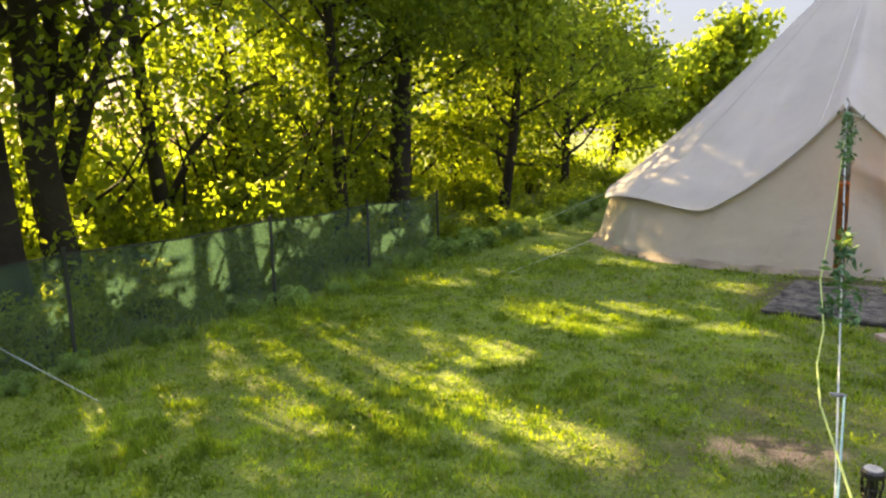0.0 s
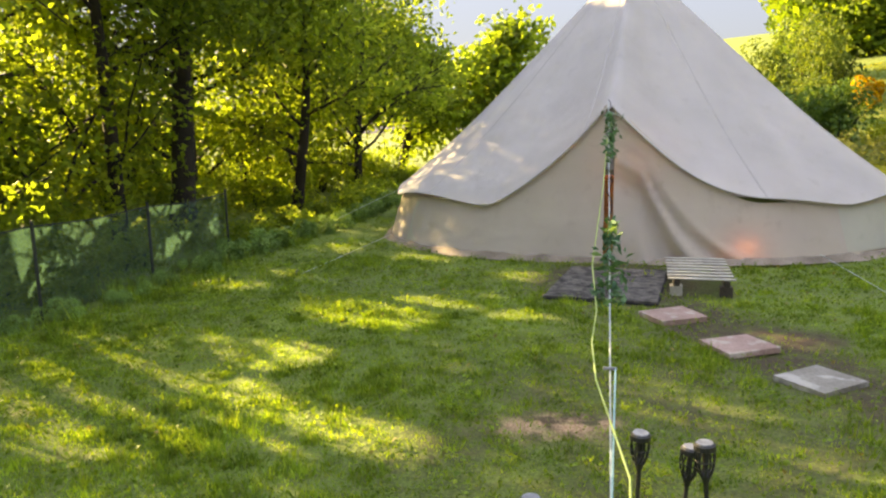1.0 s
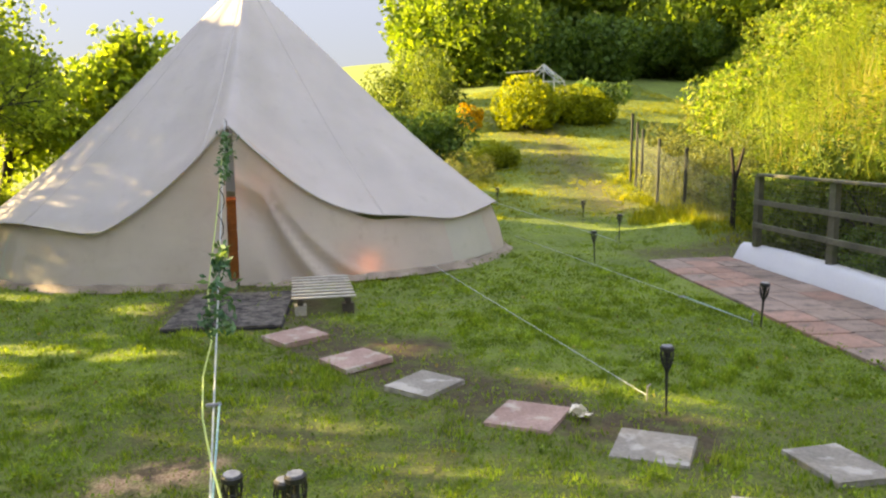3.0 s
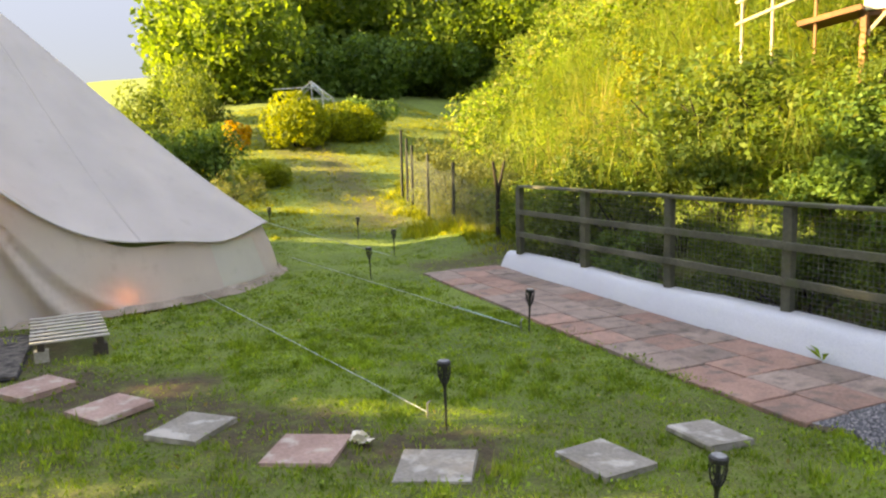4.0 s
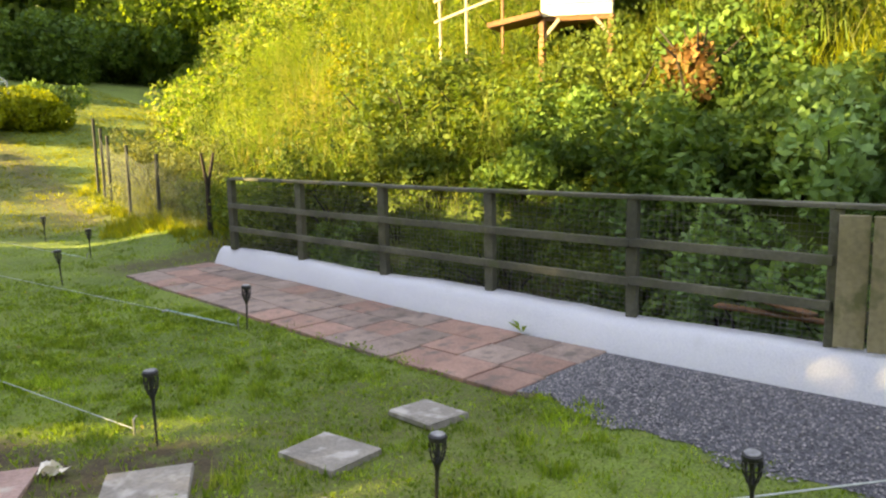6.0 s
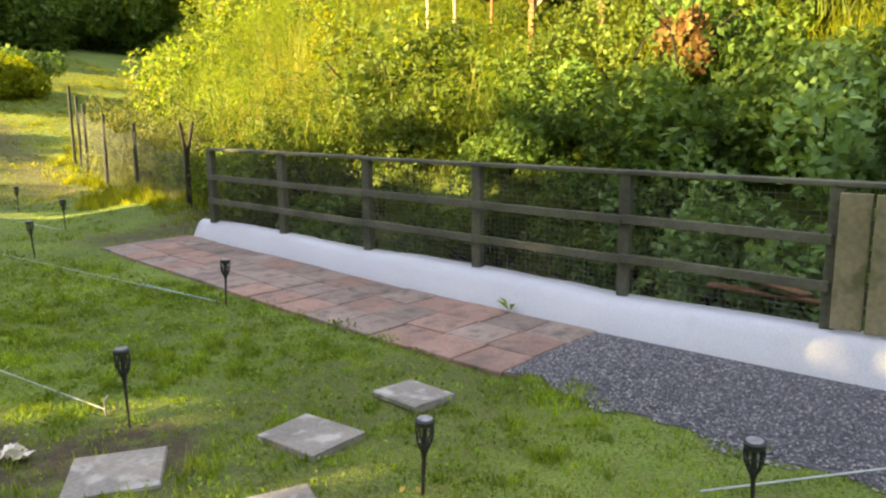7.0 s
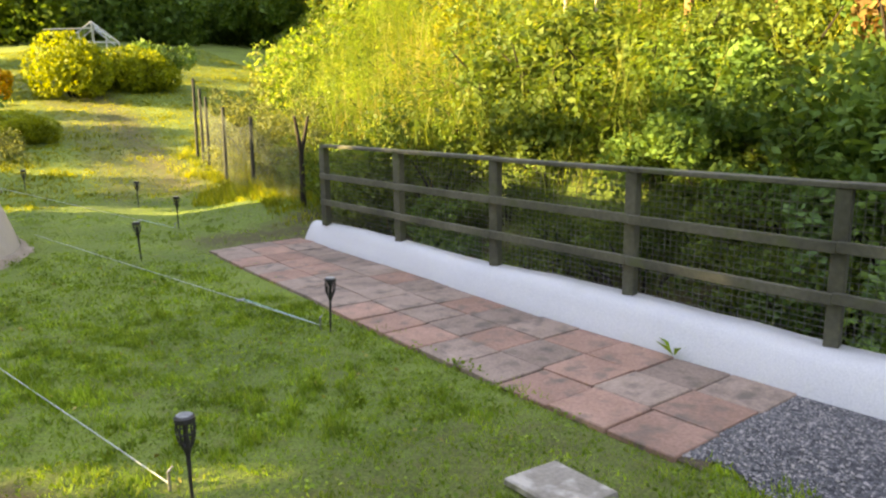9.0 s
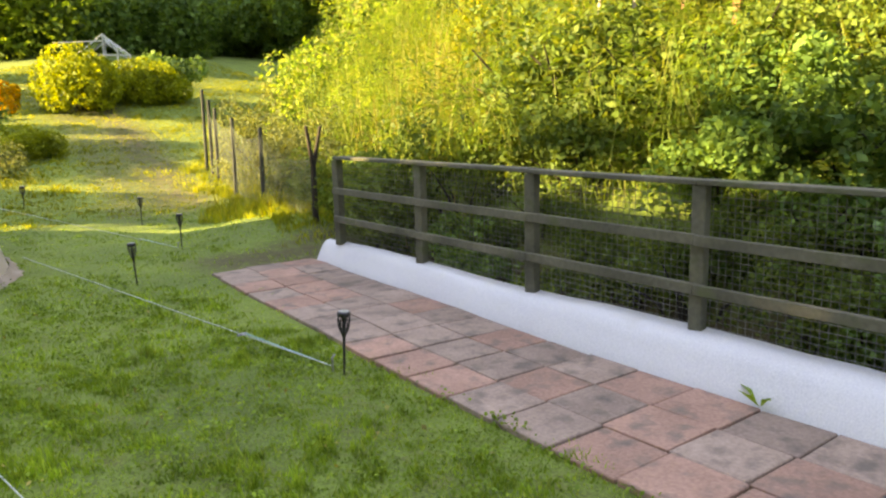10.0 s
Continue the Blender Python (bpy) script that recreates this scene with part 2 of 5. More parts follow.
def ground_material():
    m, nt, p = base_mat("turf")
    a, b, c = add_noise(nt, 0.7, 5.0), add_noise(nt, 9.0, 6.0), add_noise(nt, 70.0, 4.0)
    col = ramp(nt, a, [(0.3, (0.09, 0.14, 0.022)), (0.7, (0.165, 0.235, 0.034))])
    col = mixc(nt, ramp(nt, b, [(0.52, (0, 0, 0)), (0.72, (0.4, 0.4, 0.4))]), col, (0.15, 0.13, 0.045))
    col = mixc(nt, 0.75, col, ramp(nt, c, [(0.35, (0.22, 0.22, 0.22)), (0.65, (0.72, 0.72, 0.7))]), "OVERLAY")
    # bare, trodden places: along the stepping stones, before the door, on the track
    at = nt.nodes.new("ShaderNodeAttribute")
    at.attribute_name = "bare"
    w = nt.nodes.new("ShaderNodeMath")
    w.operation = "MULTIPLY"
    nt.links.new(at.outputs["Fac"], w.inputs[0])
    nt.links.new(ramp(nt, b, [(0.3, (0.5, 0.5, 0.5)), (0.52, (1, 1, 1))]), w.inputs[1])
    dry = ramp(nt, c, [(0.3, (0.03, 0.02, 0.011)), (0.7, (0.09, 0.06, 0.032))])
    st = nt.nodes.new("ShaderNodeAttribute")
    st.attribute_name = "straw"
    sw = nt.nodes.new("ShaderNodeMath")
    sw.operation = "MULTIPLY"
    nt.links.new(st.outputs["Fac"], sw.inputs[0])
    nt.links.new(ramp(nt, add_noise(nt, 7.0, 5.0), [(0.42, (0.1, 0.1, 0.1)), (0.54, (1, 1, 1))]), sw.inputs[1])
    dry = mixc(nt, sw.outputs[0], dry, ramp(nt, c, [(0.35, (0.26, 0.15, 0.08)), (0.65, (0.58, 0.39, 0.23))]))
    col = mixc(nt, w.outputs[0], col, dry)
    nt.links.new(col, p.inputs["Base Color"])
    p.inputs["Roughness"].default_value = 0.95
    bump(nt, p, b, 0.6, 0.04)
    return m


M_TURF = ground_material()

# ---- mesh tools ----


class Geo:
    """Collects vertices and faces of one mesh."""

    def __init__(self):
        self.v, self.f = [], []

    def add(self, vs, fs):
        o = len(self.v)
        self.v += [tuple(p) for p in vs]
        self.f += [tuple(i + o for i in f) for f in fs]
        return self

    def box(self, c, s, rz=0.0, bev=0.0, m=None):
        bm = bmesh.new()
        bmesh.ops.create_cube(bm, size=1.0)
        bmesh.ops.scale(bm, vec=s, verts=bm.verts)
        if bev:
            bmesh.ops.bevel(bm, geom=bm.edges[:], offset=bev, segments=1, affect="EDGES")
        mm = m if m is not None else pose(*c, 0, 0, rz)
        bm.verts.index_update()
        self.add([mm @ v.co for v in bm.verts], [[v.index for v in f.verts] for f in bm.faces])
        bm.free()
        return self

    def beam(self, a, b, w, h, bev=0.004):
        """A squared timber from a to b, w across and h high."""
        a, b = Vector(a), Vector(b)
        d = b - a
        q = d.to_track_quat("X", "Z").to_matrix().to_4x4()
        return self.box(None, (d.length, w, h), 0, bev, Matrix.Translation((a + b) / 2) @ q)

    def tube(self, pts, radii, n=7, cap=True):
        pts = [Vector(p) for p in pts]
        if not isinstance(radii, (list, tuple)):
            radii = [radii] * len(pts)
        vs, fs = [], []
        for i, p in enumerate(pts):
            d = (pts[min(i + 1, len(pts) - 1)] - pts[max(i - 1, 0)]).normalized()
            x = d.cross(Vector((0.31, 0.93, 0.2))).normalized()
            y = d.cross(x)
            vs += [p + radii[i] * (math.cos(k * math.tau / n) * x + math.sin(k * math.tau / n) * y) for k in range(n)]
        for i in range(len(pts) - 1):
            for k in range(n):
                a, b = i * n + k, i * n + (k + 1) % n
                fs.append((a, b, b + n, a + n))
        if cap:
            fs += [tuple(range(n))[::-1], tuple(range((len(pts) - 1) * n, len(pts) * n))]
        return self.add(vs, fs)

    def lathe(self, prof, n=12, at=(0, 0, 0)):
        vs, fs = [], []
        for r, z in prof:
            vs += [(at[0] + r * math.cos(k * math.tau / n), at[1] + r * math.sin(k * math.tau / n), at[2] + z) for k in range(n)]
        for i in range(len(prof) - 1):
            for k in range(n):
                a, b = i * n + k, i * n + (k + 1) % n
                fs.append((a, b, b + n, a + n))
        fs += [tuple(range(n))[::-1], tuple(range((len(prof) - 1) * n, len(prof) * n))]
        return self.add(vs, fs)

    def mesh(self, name, mat, smooth=False):
        me = bpy.data.meshes.new(name)
        me.from_pydata(self.v, [], self.f)
        if smooth:
            me.polygons.foreach_set("use_smooth", [True] * len(me.polygons))
        me.materials.append(mat)
        return me


def part(name, geo, mat, parent=None, label="", smooth=False):
    ob = new(name, geo.mesh(name, mat, smooth))
    ob.parent = parent
    if label:
        tagged(ob, label)
    return ob


def thing(name, label, category, at=(0, 0, 0), rz=0.0, group="", kind=""):
    ob = new(name)
    ob.matrix_basis = pose(*at, 0, 0, rz)
    ob.empty_display_size = 0.2
    return tagged(ob, label, category, group, kind)


def np_mesh(name, co, size, mat):
    """A mesh of loose faces with `size` corners each, from an array of corners."""
    co = np.asarray(co, dtype=np.float32).reshape(-1, 3)
    n = len(co)
    me = bpy.data.meshes.new(name)
    me.vertices.add(n)
    me.vertices.foreach_set("co", co.ravel())
    me.loops.add(n)
    me.loops.foreach_set("vertex_index", np.arange(n, dtype=np.int32))
    me.polygons.add(n // size)
    me.polygons.foreach_set("loop_start", np.arange(0, n, size, dtype=np.int32))
    me.update(calc_edges=True)
    me.materials.append(mat)
    return me


def leaf_cards(rng, pts, size, up=0.35, long=1.5):
    """Leaves: a folded diamond of four corners round each point, turned at random."""
    n = len(pts)
    d = rng.normal(size=(n, 3))
    d[:, 2] -= 0.25
    d /= np.linalg.norm(d, axis=1, keepdims=True)
    u = rng.normal(size=(n, 3))
    u[:, 2] += up
    s = np.cross(d, u)
    s /= np.linalg.norm(s, axis=1, keepdims=True) + 1e-9
    nn = np.cross(s, d)
    L = size * rng.uniform(0.65, 1.35, (n, 1))
    a = pts - d * L * 0.5 * long
    b = pts + s * L * 0.42 + nn * L * 0.12
    c = pts + d * L * 0.5 * long - nn * L * 0.1
    e = pts - s * L * 0.42 + nn * L * 0.12
    return np.stack([a, b, c, e], axis=1)


def blades(rng, xy, z, h, w, lean=0.5):
    """Blades of grass: one narrow bent triangle each."""
    n = len(xy)
    ang = rng.uniform(0, math.tau, n)
    side = np.stack([np.cos(ang), np.sin(ang), np.zeros(n)], 1) * (w * rng.uniform(0.6, 1.4, n))[:, None]
    la = rng.uniform(0, math.tau, n)
    hh = h * rng.uniform(0.5, 1.3, n)
    tip = np.stack([np.cos(la) * hh * lean * rng.uniform(0.2, 1.3, n), np.sin(la) * hh * lean * rng.uniform(0.2, 1.3, n), hh], 1)
    p = np.column_stack([xy, z])
    return np.stack([p - side, p + side, p + tip], axis=1)


# ---- the ground ----
XB_Y = [-60, -2, 4, 7.5, 10, 14, 25, 40, 120]
XB_X = [3.5, 5.85, 6.45, 6.8, 7.5, 9.8, 17.5, 28, 80]


def sstep(a, b, v):
    t = np.clip((v - a) / (b - a), 0, 1)
    return t * t * (3 - 2 * t)


def wall_x(y):
    return np.interp(y, [-6, 1.05, 2.4, 3.4, 4.1, 4.82, 5.5, 6.84, 7.75], [4.35, 4.78, 4.90, 5.03, 5.13, 5.25, 5.40, 5.62, 5.80])


def fence_x(y):
    return 5.37 + 0.13 * (y - 3.6)


def height(x, y):
    """Height of the ground: flat lawn, track that climbs away, a steep bank beyond the fence, a fall to the west."""
    x, y = np.asarray(x, float), np.asarray(y, float)
    climb = np.interp(y, [11.0, 12.5, 14, 21, 27, 45, 90, 300], [0, 0.08, 0.3, 1.62, 2.9, 5.3, 8.5, 14])
    z = climb * (0.08 + 1.1 * sstep(-6.0, 12.0, x))
    z = z - 0.06 * np.clip(-7 - x, 0, 60) - 0.02 * np.clip(-67 - x, 0, 400)
    u = x - np.interp(y, XB_Y, XB_X)
    bank = np.interp(u, [-1.2, 0.0, 0.6, 4.5, 9.0, 20, 120], [0, 0.0, 0.55, 3.5, 5.6, 8.0, 22])
    side = sstep(8.0, 9.2, y) * np.interp(u, [-2.2, -0.6, 0.3], [0, 0.22, 0.1]) * (1 - sstep(13, 18, y))
    ditch = -0.3 * sstep(0.25, 0.45, x - fence_x(y)) * (1 - sstep(-0.1, 0.6, u)) * (1 - sstep(7.6, 8.4, y))
    bump_ = 0.018 * np.sin(1.7 * x + 0.6 * y) * np.cos(1.3 * y - 0.4 * x)
    return z + bank + side + ditch + bump_ * sstep(0.5, 2.0, np.abs(x - 4.8) + np.clip(y - 8, 0, 3))


STONES = [  # x, y, size along, size across, turn, pink
    (0.58, 5.75, 0.40, 0.33, 30, 1), (0.93, 5.02, 0.37, 0.34, 26, 1), (1.26, 4.40, 0.37, 0.33, 39, 0), (1.66, 3.72, 0.38, 0.36, 50, 1),
    (2.08, 3.18, 0.36, 0.35, -38, 0), (2.77, 2.80, 0.37, 0.31, 88, 0), (3.41, 2.72, 0.33, 0.27, 80, 0), (2.2, 2.42, 0.36, 0.35, -28, 0)]
TENT = (0.42, 10.9)


def bare_at(x, y):
    """Where the turf is worn, 0 to 1."""
    b = np.zeros_like(x)
    for a, c in zip(STONES[:-1], STONES[1:-1]):
        for k in np.linspace(0, 1, 4):
            px, py = a[0] + k * (c[0] - a[0]) + 0.14, a[1] + k * (c[1] - a[1]) + 0.1
            b = np.maximum(b, (0.95 if a[0] < 2.0 else 0.45) * (1 - sstep(0.2, 0.56, np.hypot(x - px, y - py) + 0.1 * np.sin(7 * x + 3 * y) * np.sin(6 * y - 4 * x))))
    b = np.maximum(b, 1 - sstep(0.25, 0.45, np.hypot((x - 1.25) * 0.8, (y - 5.3) * 1.2)))
    b = np.maximum(b, 1.0 * (1 - sstep(0.16, 0.3, np.hypot((x + 0.22) * 0.9, (y - 3.53) * 1.6))))
    b = np.maximum(b, 1.0 * (1 - sstep(0.14, 0.27, np.hypot((x - 0.0), (y - 3.62) * 1.8))))
    b = np.maximum(b, 0.9 * (1 - sstep(0.5, 1.15, np.hypot((x - 0.2) * 0.95, (y - 6.95) * 0.8))))
    cx = np.interp(y, [11, 14, 20, 24], [5.7, 6.6, 7.9, 8.2])
    b = np.maximum(b, 0.7 * (1 - sstep(0.4, 1.3, np.abs(x - cx - 0.35))) * (0.5 + 0.5 * np.abs(np.sin(2.2 * (x - cx)))) * sstep(11.5, 13, y) * (1 - sstep(22, 25, y)))
    b = np.maximum(b, 0.8 * (1 - sstep(0.2, 0.7, np.abs(y - 8.35 - 0.12 * np.sin(3 * x)))) * sstep(4.6, 5.2, x) * (1 - sstep(6.6, 7.0, x)))
    for a, c in zip(STONES[:-1], STONES[1:-1]):
        for k in np.linspace(0, 1, 4):
            px, py = a[0] + k * (c[0] - a[0]) - 0.15, a[1] + k * (c[1] - a[1])
            b = np.maximum(b, 0.42 * (1 - sstep(0.5, 1.1, np.hypot(x - px, y - py))))
    mottle = 0.6 + 0.4 * np.sin(5.3 * x + 1.7 * np.sin(3.1 * y)) * np.sin(4.9 * y + 1.9 * np.sin(2.7 * x))
    b = np.maximum(b, 0.75 * mottle * (1 - sstep(0.5, 1.7, np.hypot((x - 0.3) * 0.85, (y - 3.7) * 0.75))))
    b = np.maximum(b, 0.35 * (mottle - 0.45) * (1 - sstep(4.0, 6.0, np.hypot(x, y - 3.5))))
    u = x - np.interp(y, XB_Y, XB_X)
    return np.maximum(b, sstep(0.25, 0.5, x - fence_x(y)) * (1 - sstep(7.7, 8.4, y)) * (1 - sstep(0.0, 0.7, u)))


def axis(dense_a, dense_b, step, far):
    inner = list(np.arange(dense_a, dense_b + 1e-6, step))
    out, d = [], step
    a, b = dense_a, dense_b
    while b < far:
        d *= 1.25
        b += d
        inner.append(b)
        a -= d
        out.insert(0, a)
    return np.array(out + inner)


def build_ground():
    xs, ys = axis(-7, 13, 0.12, 600), axis(-2, 27, 0.12, 600)
    X, Y = np.meshgrid(xs, ys)
    Z = height(X, Y)
    me = bpy.data.meshes.new("ground")
    nx, ny = len(xs), len(ys)
    idx = np.arange(nx * ny).reshape(ny, nx)
    quads = np.stack([idx[:-1, :-1], idx[:-1, 1:], idx[1:, 1:], idx[1:, :-1]], -1).reshape(-1, 4)
    me.from_pydata(np.stack([X, Y, Z], -1).reshape(-1, 3).tolist(), [], quads.tolist())
    me.polygons.foreach_set("use_smooth", [True] * len(me.polygons))
    at = me.attributes.new("bare", "FLOAT", "POINT")
    at.data.foreach_set("value", bare_at(X.ravel(), Y.ravel()).astype(np.float32))
    x, y = X.ravel(), Y.ravel()
    w = np.maximum(1 - sstep(0.15, 0.36, np.hypot((x + 0.22) * 0.8, (y - 3.53) * 1.5)), 1 - sstep(0.1, 0.28, np.hypot(x - 0.02, (y - 3.62) * 1.8)))
    w = np.maximum(w, 0.15 * sstep(10.5, 12.5, y))
    st = me.attributes.new("straw", "FLOAT", "POINT")
    st.data.foreach_set("value", w.astype(np.float32))
    me.materials.append(M_TURF)
    tagged(new("ground", me), "mown lawn with worn soil, climbing to a grassy bank", "lawn", kind="structure")


build_ground()

# ---- low white wall, paving and gravel ----


def build_wall():
    g = Geo()
    ys = np.linspace(-6, 7.8, 56)
    vs = []
    rng = np.random.default_rng(4)
    for i, y in enumerate(ys):
        xf, xb = float(wall_x(y)), float(fence_x(y)) + 0.07
        top = 0.215 + 0.012 * math.sin(2.1 * y) + rng.normal() * 0.003
        w = rng.normal() * 0.0025
        prof = [(-0.02, -0.2), (0.0, 0.0), (0.05, 0.09), (0.09, 0.16), (0.12, top - 0.018), (0.15, top - 0.004), (0.19, top)]
        vs += [(xf + a + w, y, z + 0.4 * w) for a, z in prof] + [(xb - 0.01, y, top), (xb, y, top - 0.03), (xb, y, -0.4)]
    fs = []
    m = 10
    for i in range(len(ys) - 1):
        for k in range(m - 1):
            a = i * m + k
            fs.append((a, a + m, a + m + 1, a + 1))
    fs += [tuple(range(m)), tuple(range((len(ys) - 1) * m, len(ys) * m))[::-1]]
    g.add(vs, fs)
    tagged(part("wall_east", g, M_RENDER, smooth=True), "low white rendered garden wall beside the paving", "garden wall", kind="structure")


build_wall()


def build_gravel():
    g = Geo()
    edge = [(4.02, 2.42), (3.96, 2.17), (3.82, 1.72), (3.77, 1.35), (3.68, 1.15), (3.70, 0.88), (3.6, 0.0), (3.5, -1.5), (3.4, -6.0)]
    vs, fs = [], []
    for k, (x, y) in enumerate(edge):
        vs += [(x, y + (0.11 if k == 0 else 0.0), 0.006), (float(wall_x(y)) + 0.02, y, 0.014)]
    for i in range(len(edge) - 1):
        fs.append((2 * i, 2 * i + 2, 2 * i + 3, 2 * i + 1))
    g.add(vs, fs)
    bed = tagged(part("gravel_bed", g, M_GRAVEL), "grey gravel path beside the white wall", "gravel", kind="structure")
    rng = np.random.default_rng(7)
    n = 34000
    y = 2.42 - 5.0 * rng.random(n) ** 1.6
    xl = np.interp(-y, [-e[1] for e in edge], [e[0] for e in edge]) - 0.05 + 0.05 * np.sin(9 * y) + 0.03 * np.sin(23 * y)
    f = rng.random(n)
    x = xl + (wall_x(y) - xl) * f
    y = y + 0.11 * (1 - f) * np.exp(-(2.42 - y) / 0.5)
    s = rng.uniform(0.0038, 0.0085, n) + 0.005 * rng.random(n) ** 6
    # each stone: a squat octahedron
    dirs = np.array([(1, 0, 0), (0, 1, 0), (-1, 0, 0), (0, -1, 0), (0, 0, 0.7), (0, 0, -0.5)])
    tri = np.array([(0, 1, 4), (1, 2, 4), (2, 3, 4), (3, 0, 4)])
    ang = rng.uniform(0, math.tau, n)
    jit = rng.uniform(0.6, 1.4, (n, 6, 1))
    v = dirs[None] * s[:, None, None] * jit
    ca, sa = np.cos(ang)[:, None], np.sin(ang)[:, None]
    v = np.stack([v[..., 0] * ca - v[..., 1] * sa, v[..., 0] * sa + v[..., 1] * ca, v[..., 2]], -1)
    v += np.stack([x, y, np.full(n, 0.013)], -1)[:, None]
    me = bpy.data.meshes.new("gravel_stones")
    f = (tri[None] + (np.arange(n) * 6)[:, None, None]).reshape(-1, 3)
    me.from_pydata(v.reshape(-1, 3).tolist(), [], f.tolist())
    m, nt, p = base_mat("gravel_stone")
    ge = nt.nodes.new("ShaderNodeNewGeometry")
    nt.links.new(ramp(nt, ge.outputs["Random Per Island"], [(0.0, (0.05, 0.052, 0.058)), (0.65, (0.16, 0.163, 0.17)), (1.0, (0.40, 0.37, 0.35))]), p.inputs["Base Color"])
    p.inputs["Roughness"].default_value = 0.85
    me.materials.append(m)
    tagged(new("gravel_stones", me), "loose grey gravel chippings", "gravel", kind="stuff")


build_gravel()

# ---- bell tent ----
APEX_R, APEX_Z, EAVE = 0.25, 3.40, 0.60
APEX_DX = -0.05                                        # the pole leans a little west
DOOR_X, PEAK = 0.09, (0.09, 8.03, 1.68)


def ring(th, ax=3.3, ay=3.0, e=2.6):
    c, s = math.cos(th), math.sin(th)
    r = (abs(c / ax) ** e + abs(s / ay) ** e) ** (-1 / e)
    return TENT[0] + r * c, TENT[1] + r * s


def edge_z(x, y):
    """Height of the roof's lower edge: level round the tent, rising to a peak over the door."""
    if y > TENT[1] - 1.2:
        return EAVE
    f = (x - DOOR_X) / 1.62 if x > DOOR_X else (DOOR_X - x) / 1.42
    return EAVE + (1.68 - EAVE) * max(0.0, 1 - f) ** 1.55


def build_tent():
    t = thing("bell_tent", "cream canvas bell tent with a laced peaked doorway", "tent", (TENT[0], TENT[1], 0))
    off = Vector((TENT[0], TENT[1], 0))
    N = 192
    ths = [k * math.tau / N for k in range(N)]
    seams = 20
    roof = Geo()
    S = 14
    vs = []
    for th in ths:
        x, y = ring(th)
        ox, oy = TENT[0] + (x - TENT[0]) * 0.968, TENT[1] + (y - TENT[1]) * 0.962
        z = edge_z(x, y)
        up = (z - EAVE) / (1.68 - EAVE)
        z += 0.10 * abs(math.sin(seams / 4 * th + 1.13)) ** 1.4 * (1 - up) ** 3 - 0.035
        ax, ay = TENT[0] + APEX_DX + APEX_R * math.cos(th), TENT[1] + APEX_R * math.sin(th)
        for k in range(S + 1):
            s = k / S
            sag = -0.13 * math.sin(math.pi * s) * (1 - s)
            sag -= 0.03 * math.sin(math.pi * s) * abs(math.sin(seams / 2 * th))
            px, py, pz = ox + (ax - ox) * s, oy + (ay - oy) * s, z + (APEX_Z - z) * s + sag
            vs.append(Vector((px, py, pz)) - off)
    fs = []
    for i in range(N):
        j = (i + 1) % N
        for k in range(S):
            fs.append((i * (S + 1) + k, j * (S + 1) + k, j * (S + 1) + k + 1, i * (S + 1) + k + 1))
    roof.add(vs, fs)
    part("roof", roof, M_ROOF, t, "pale cream canvas roof", smooth=True)
    # cap
    cap = Geo().lathe([(0.255, 3.385), (0.265, 3.40), (0.23, 3.47), (0.10, 3.60), (0.03, 3.64)], 24, (APEX_DX, 0, 0))
    part("apex_cap", cap, M_SEAM, t, smooth=True)
    # stitched seams down the roof
    for q in range(0, seams, 2):
        i = round((q + 0.35) * N / seams) % N
        line = [vs[i * (S + 1) + k] for k in range(S + 1)]
        d = Vector((-math.sin(ths[i]), math.cos(ths[i]), 0)) * 0.011
        up = Vector((math.cos(ths[i]), math.sin(ths[i]), 1.0)).normalized() * 0.004
        strip = Geo().add([p for v in line for p in (v - d, v - d * 0.8 + up, v + d * 0.8 + up, v + d)], [(4 * k + j, 4 * k + j + 1, 4 * k + j + 5, 4 * k + j + 4) for k in range(S) for j in range(3)])
        part("roof_seam", strip, M_SEAM, t)
    # wall panels: below the eave, and up to the peak at the door; a gap stays open between the two door flaps
    rng = np.random.default_rng(3)
    H = 16
    gap = 0.05
    for side in (0, 1):
        g = Geo()
        rows = []
        rngth = [k * math.tau / 360 for k in range(-90, 91)] if side == 0 else [k * math.tau / 360 for k in range(90, 271)]
        # side 0: the east half from south over east to north; side 1: the west half
        for th in rngth:
            x, y = ring(th)
            if y < TENT[1]:
                if side == 0 and x < DOOR_X + gap and y < 9:
                    continue
                if side == 1 and x > DOOR_X - 0.02 and y < 9:
                    continue
            rows.append((x, y, th))
        if side == 0:
            x0 = DOOR_X + gap
            rows = [r for r in rows if not (r[1] < 9 and r[0] <= x0 + 0.01)]
            rows.insert(0, (x0, rows[0][1] + 0.005, rows[0][2]))
        vs = []
        for x, y, th in rows:
            z = edge_z(x, y) + 0.01
            front = y < 8.6
            for k in range(H + 1):
                h = k / H
                px = TENT[0] + (x - TENT[0]) * (1.0 - 0.055 * h)
                py = TENT[1] + (y - TENT[1]) * (1.0 - 0.055 * h)
                if front and side == 0 and x < 1.75:
                    # pulled folds that run from the peak to the foot of the flap
                    q = (x - DOOR_X) / (0.12 + 1.45 * (1 - h) + 1e-3)
                    amp = 0.085 * math.sin(math.pi * min(1, q)) * (1 - 0.4 * h)
                    py += amp * math.sin(q * 19.0)
                    px += 0.02 * math.sin(q * 17.0) * (1 - h)
                elif front:
                    py += 0.012 * math.sin(x * 9.0 + h * 2.0) * (1 - h)
                else:
                    bul = 0.03 * math.sin(seams / 2 * th) * math.sin(math.pi * h)
                    px += bul * math.cos(th)
                    py += bul * math.sin(th)
                zz = z * h + 0.02 * (1 - h)
                vs.append((px - off.x, py - off.y, zz))
        fs = []
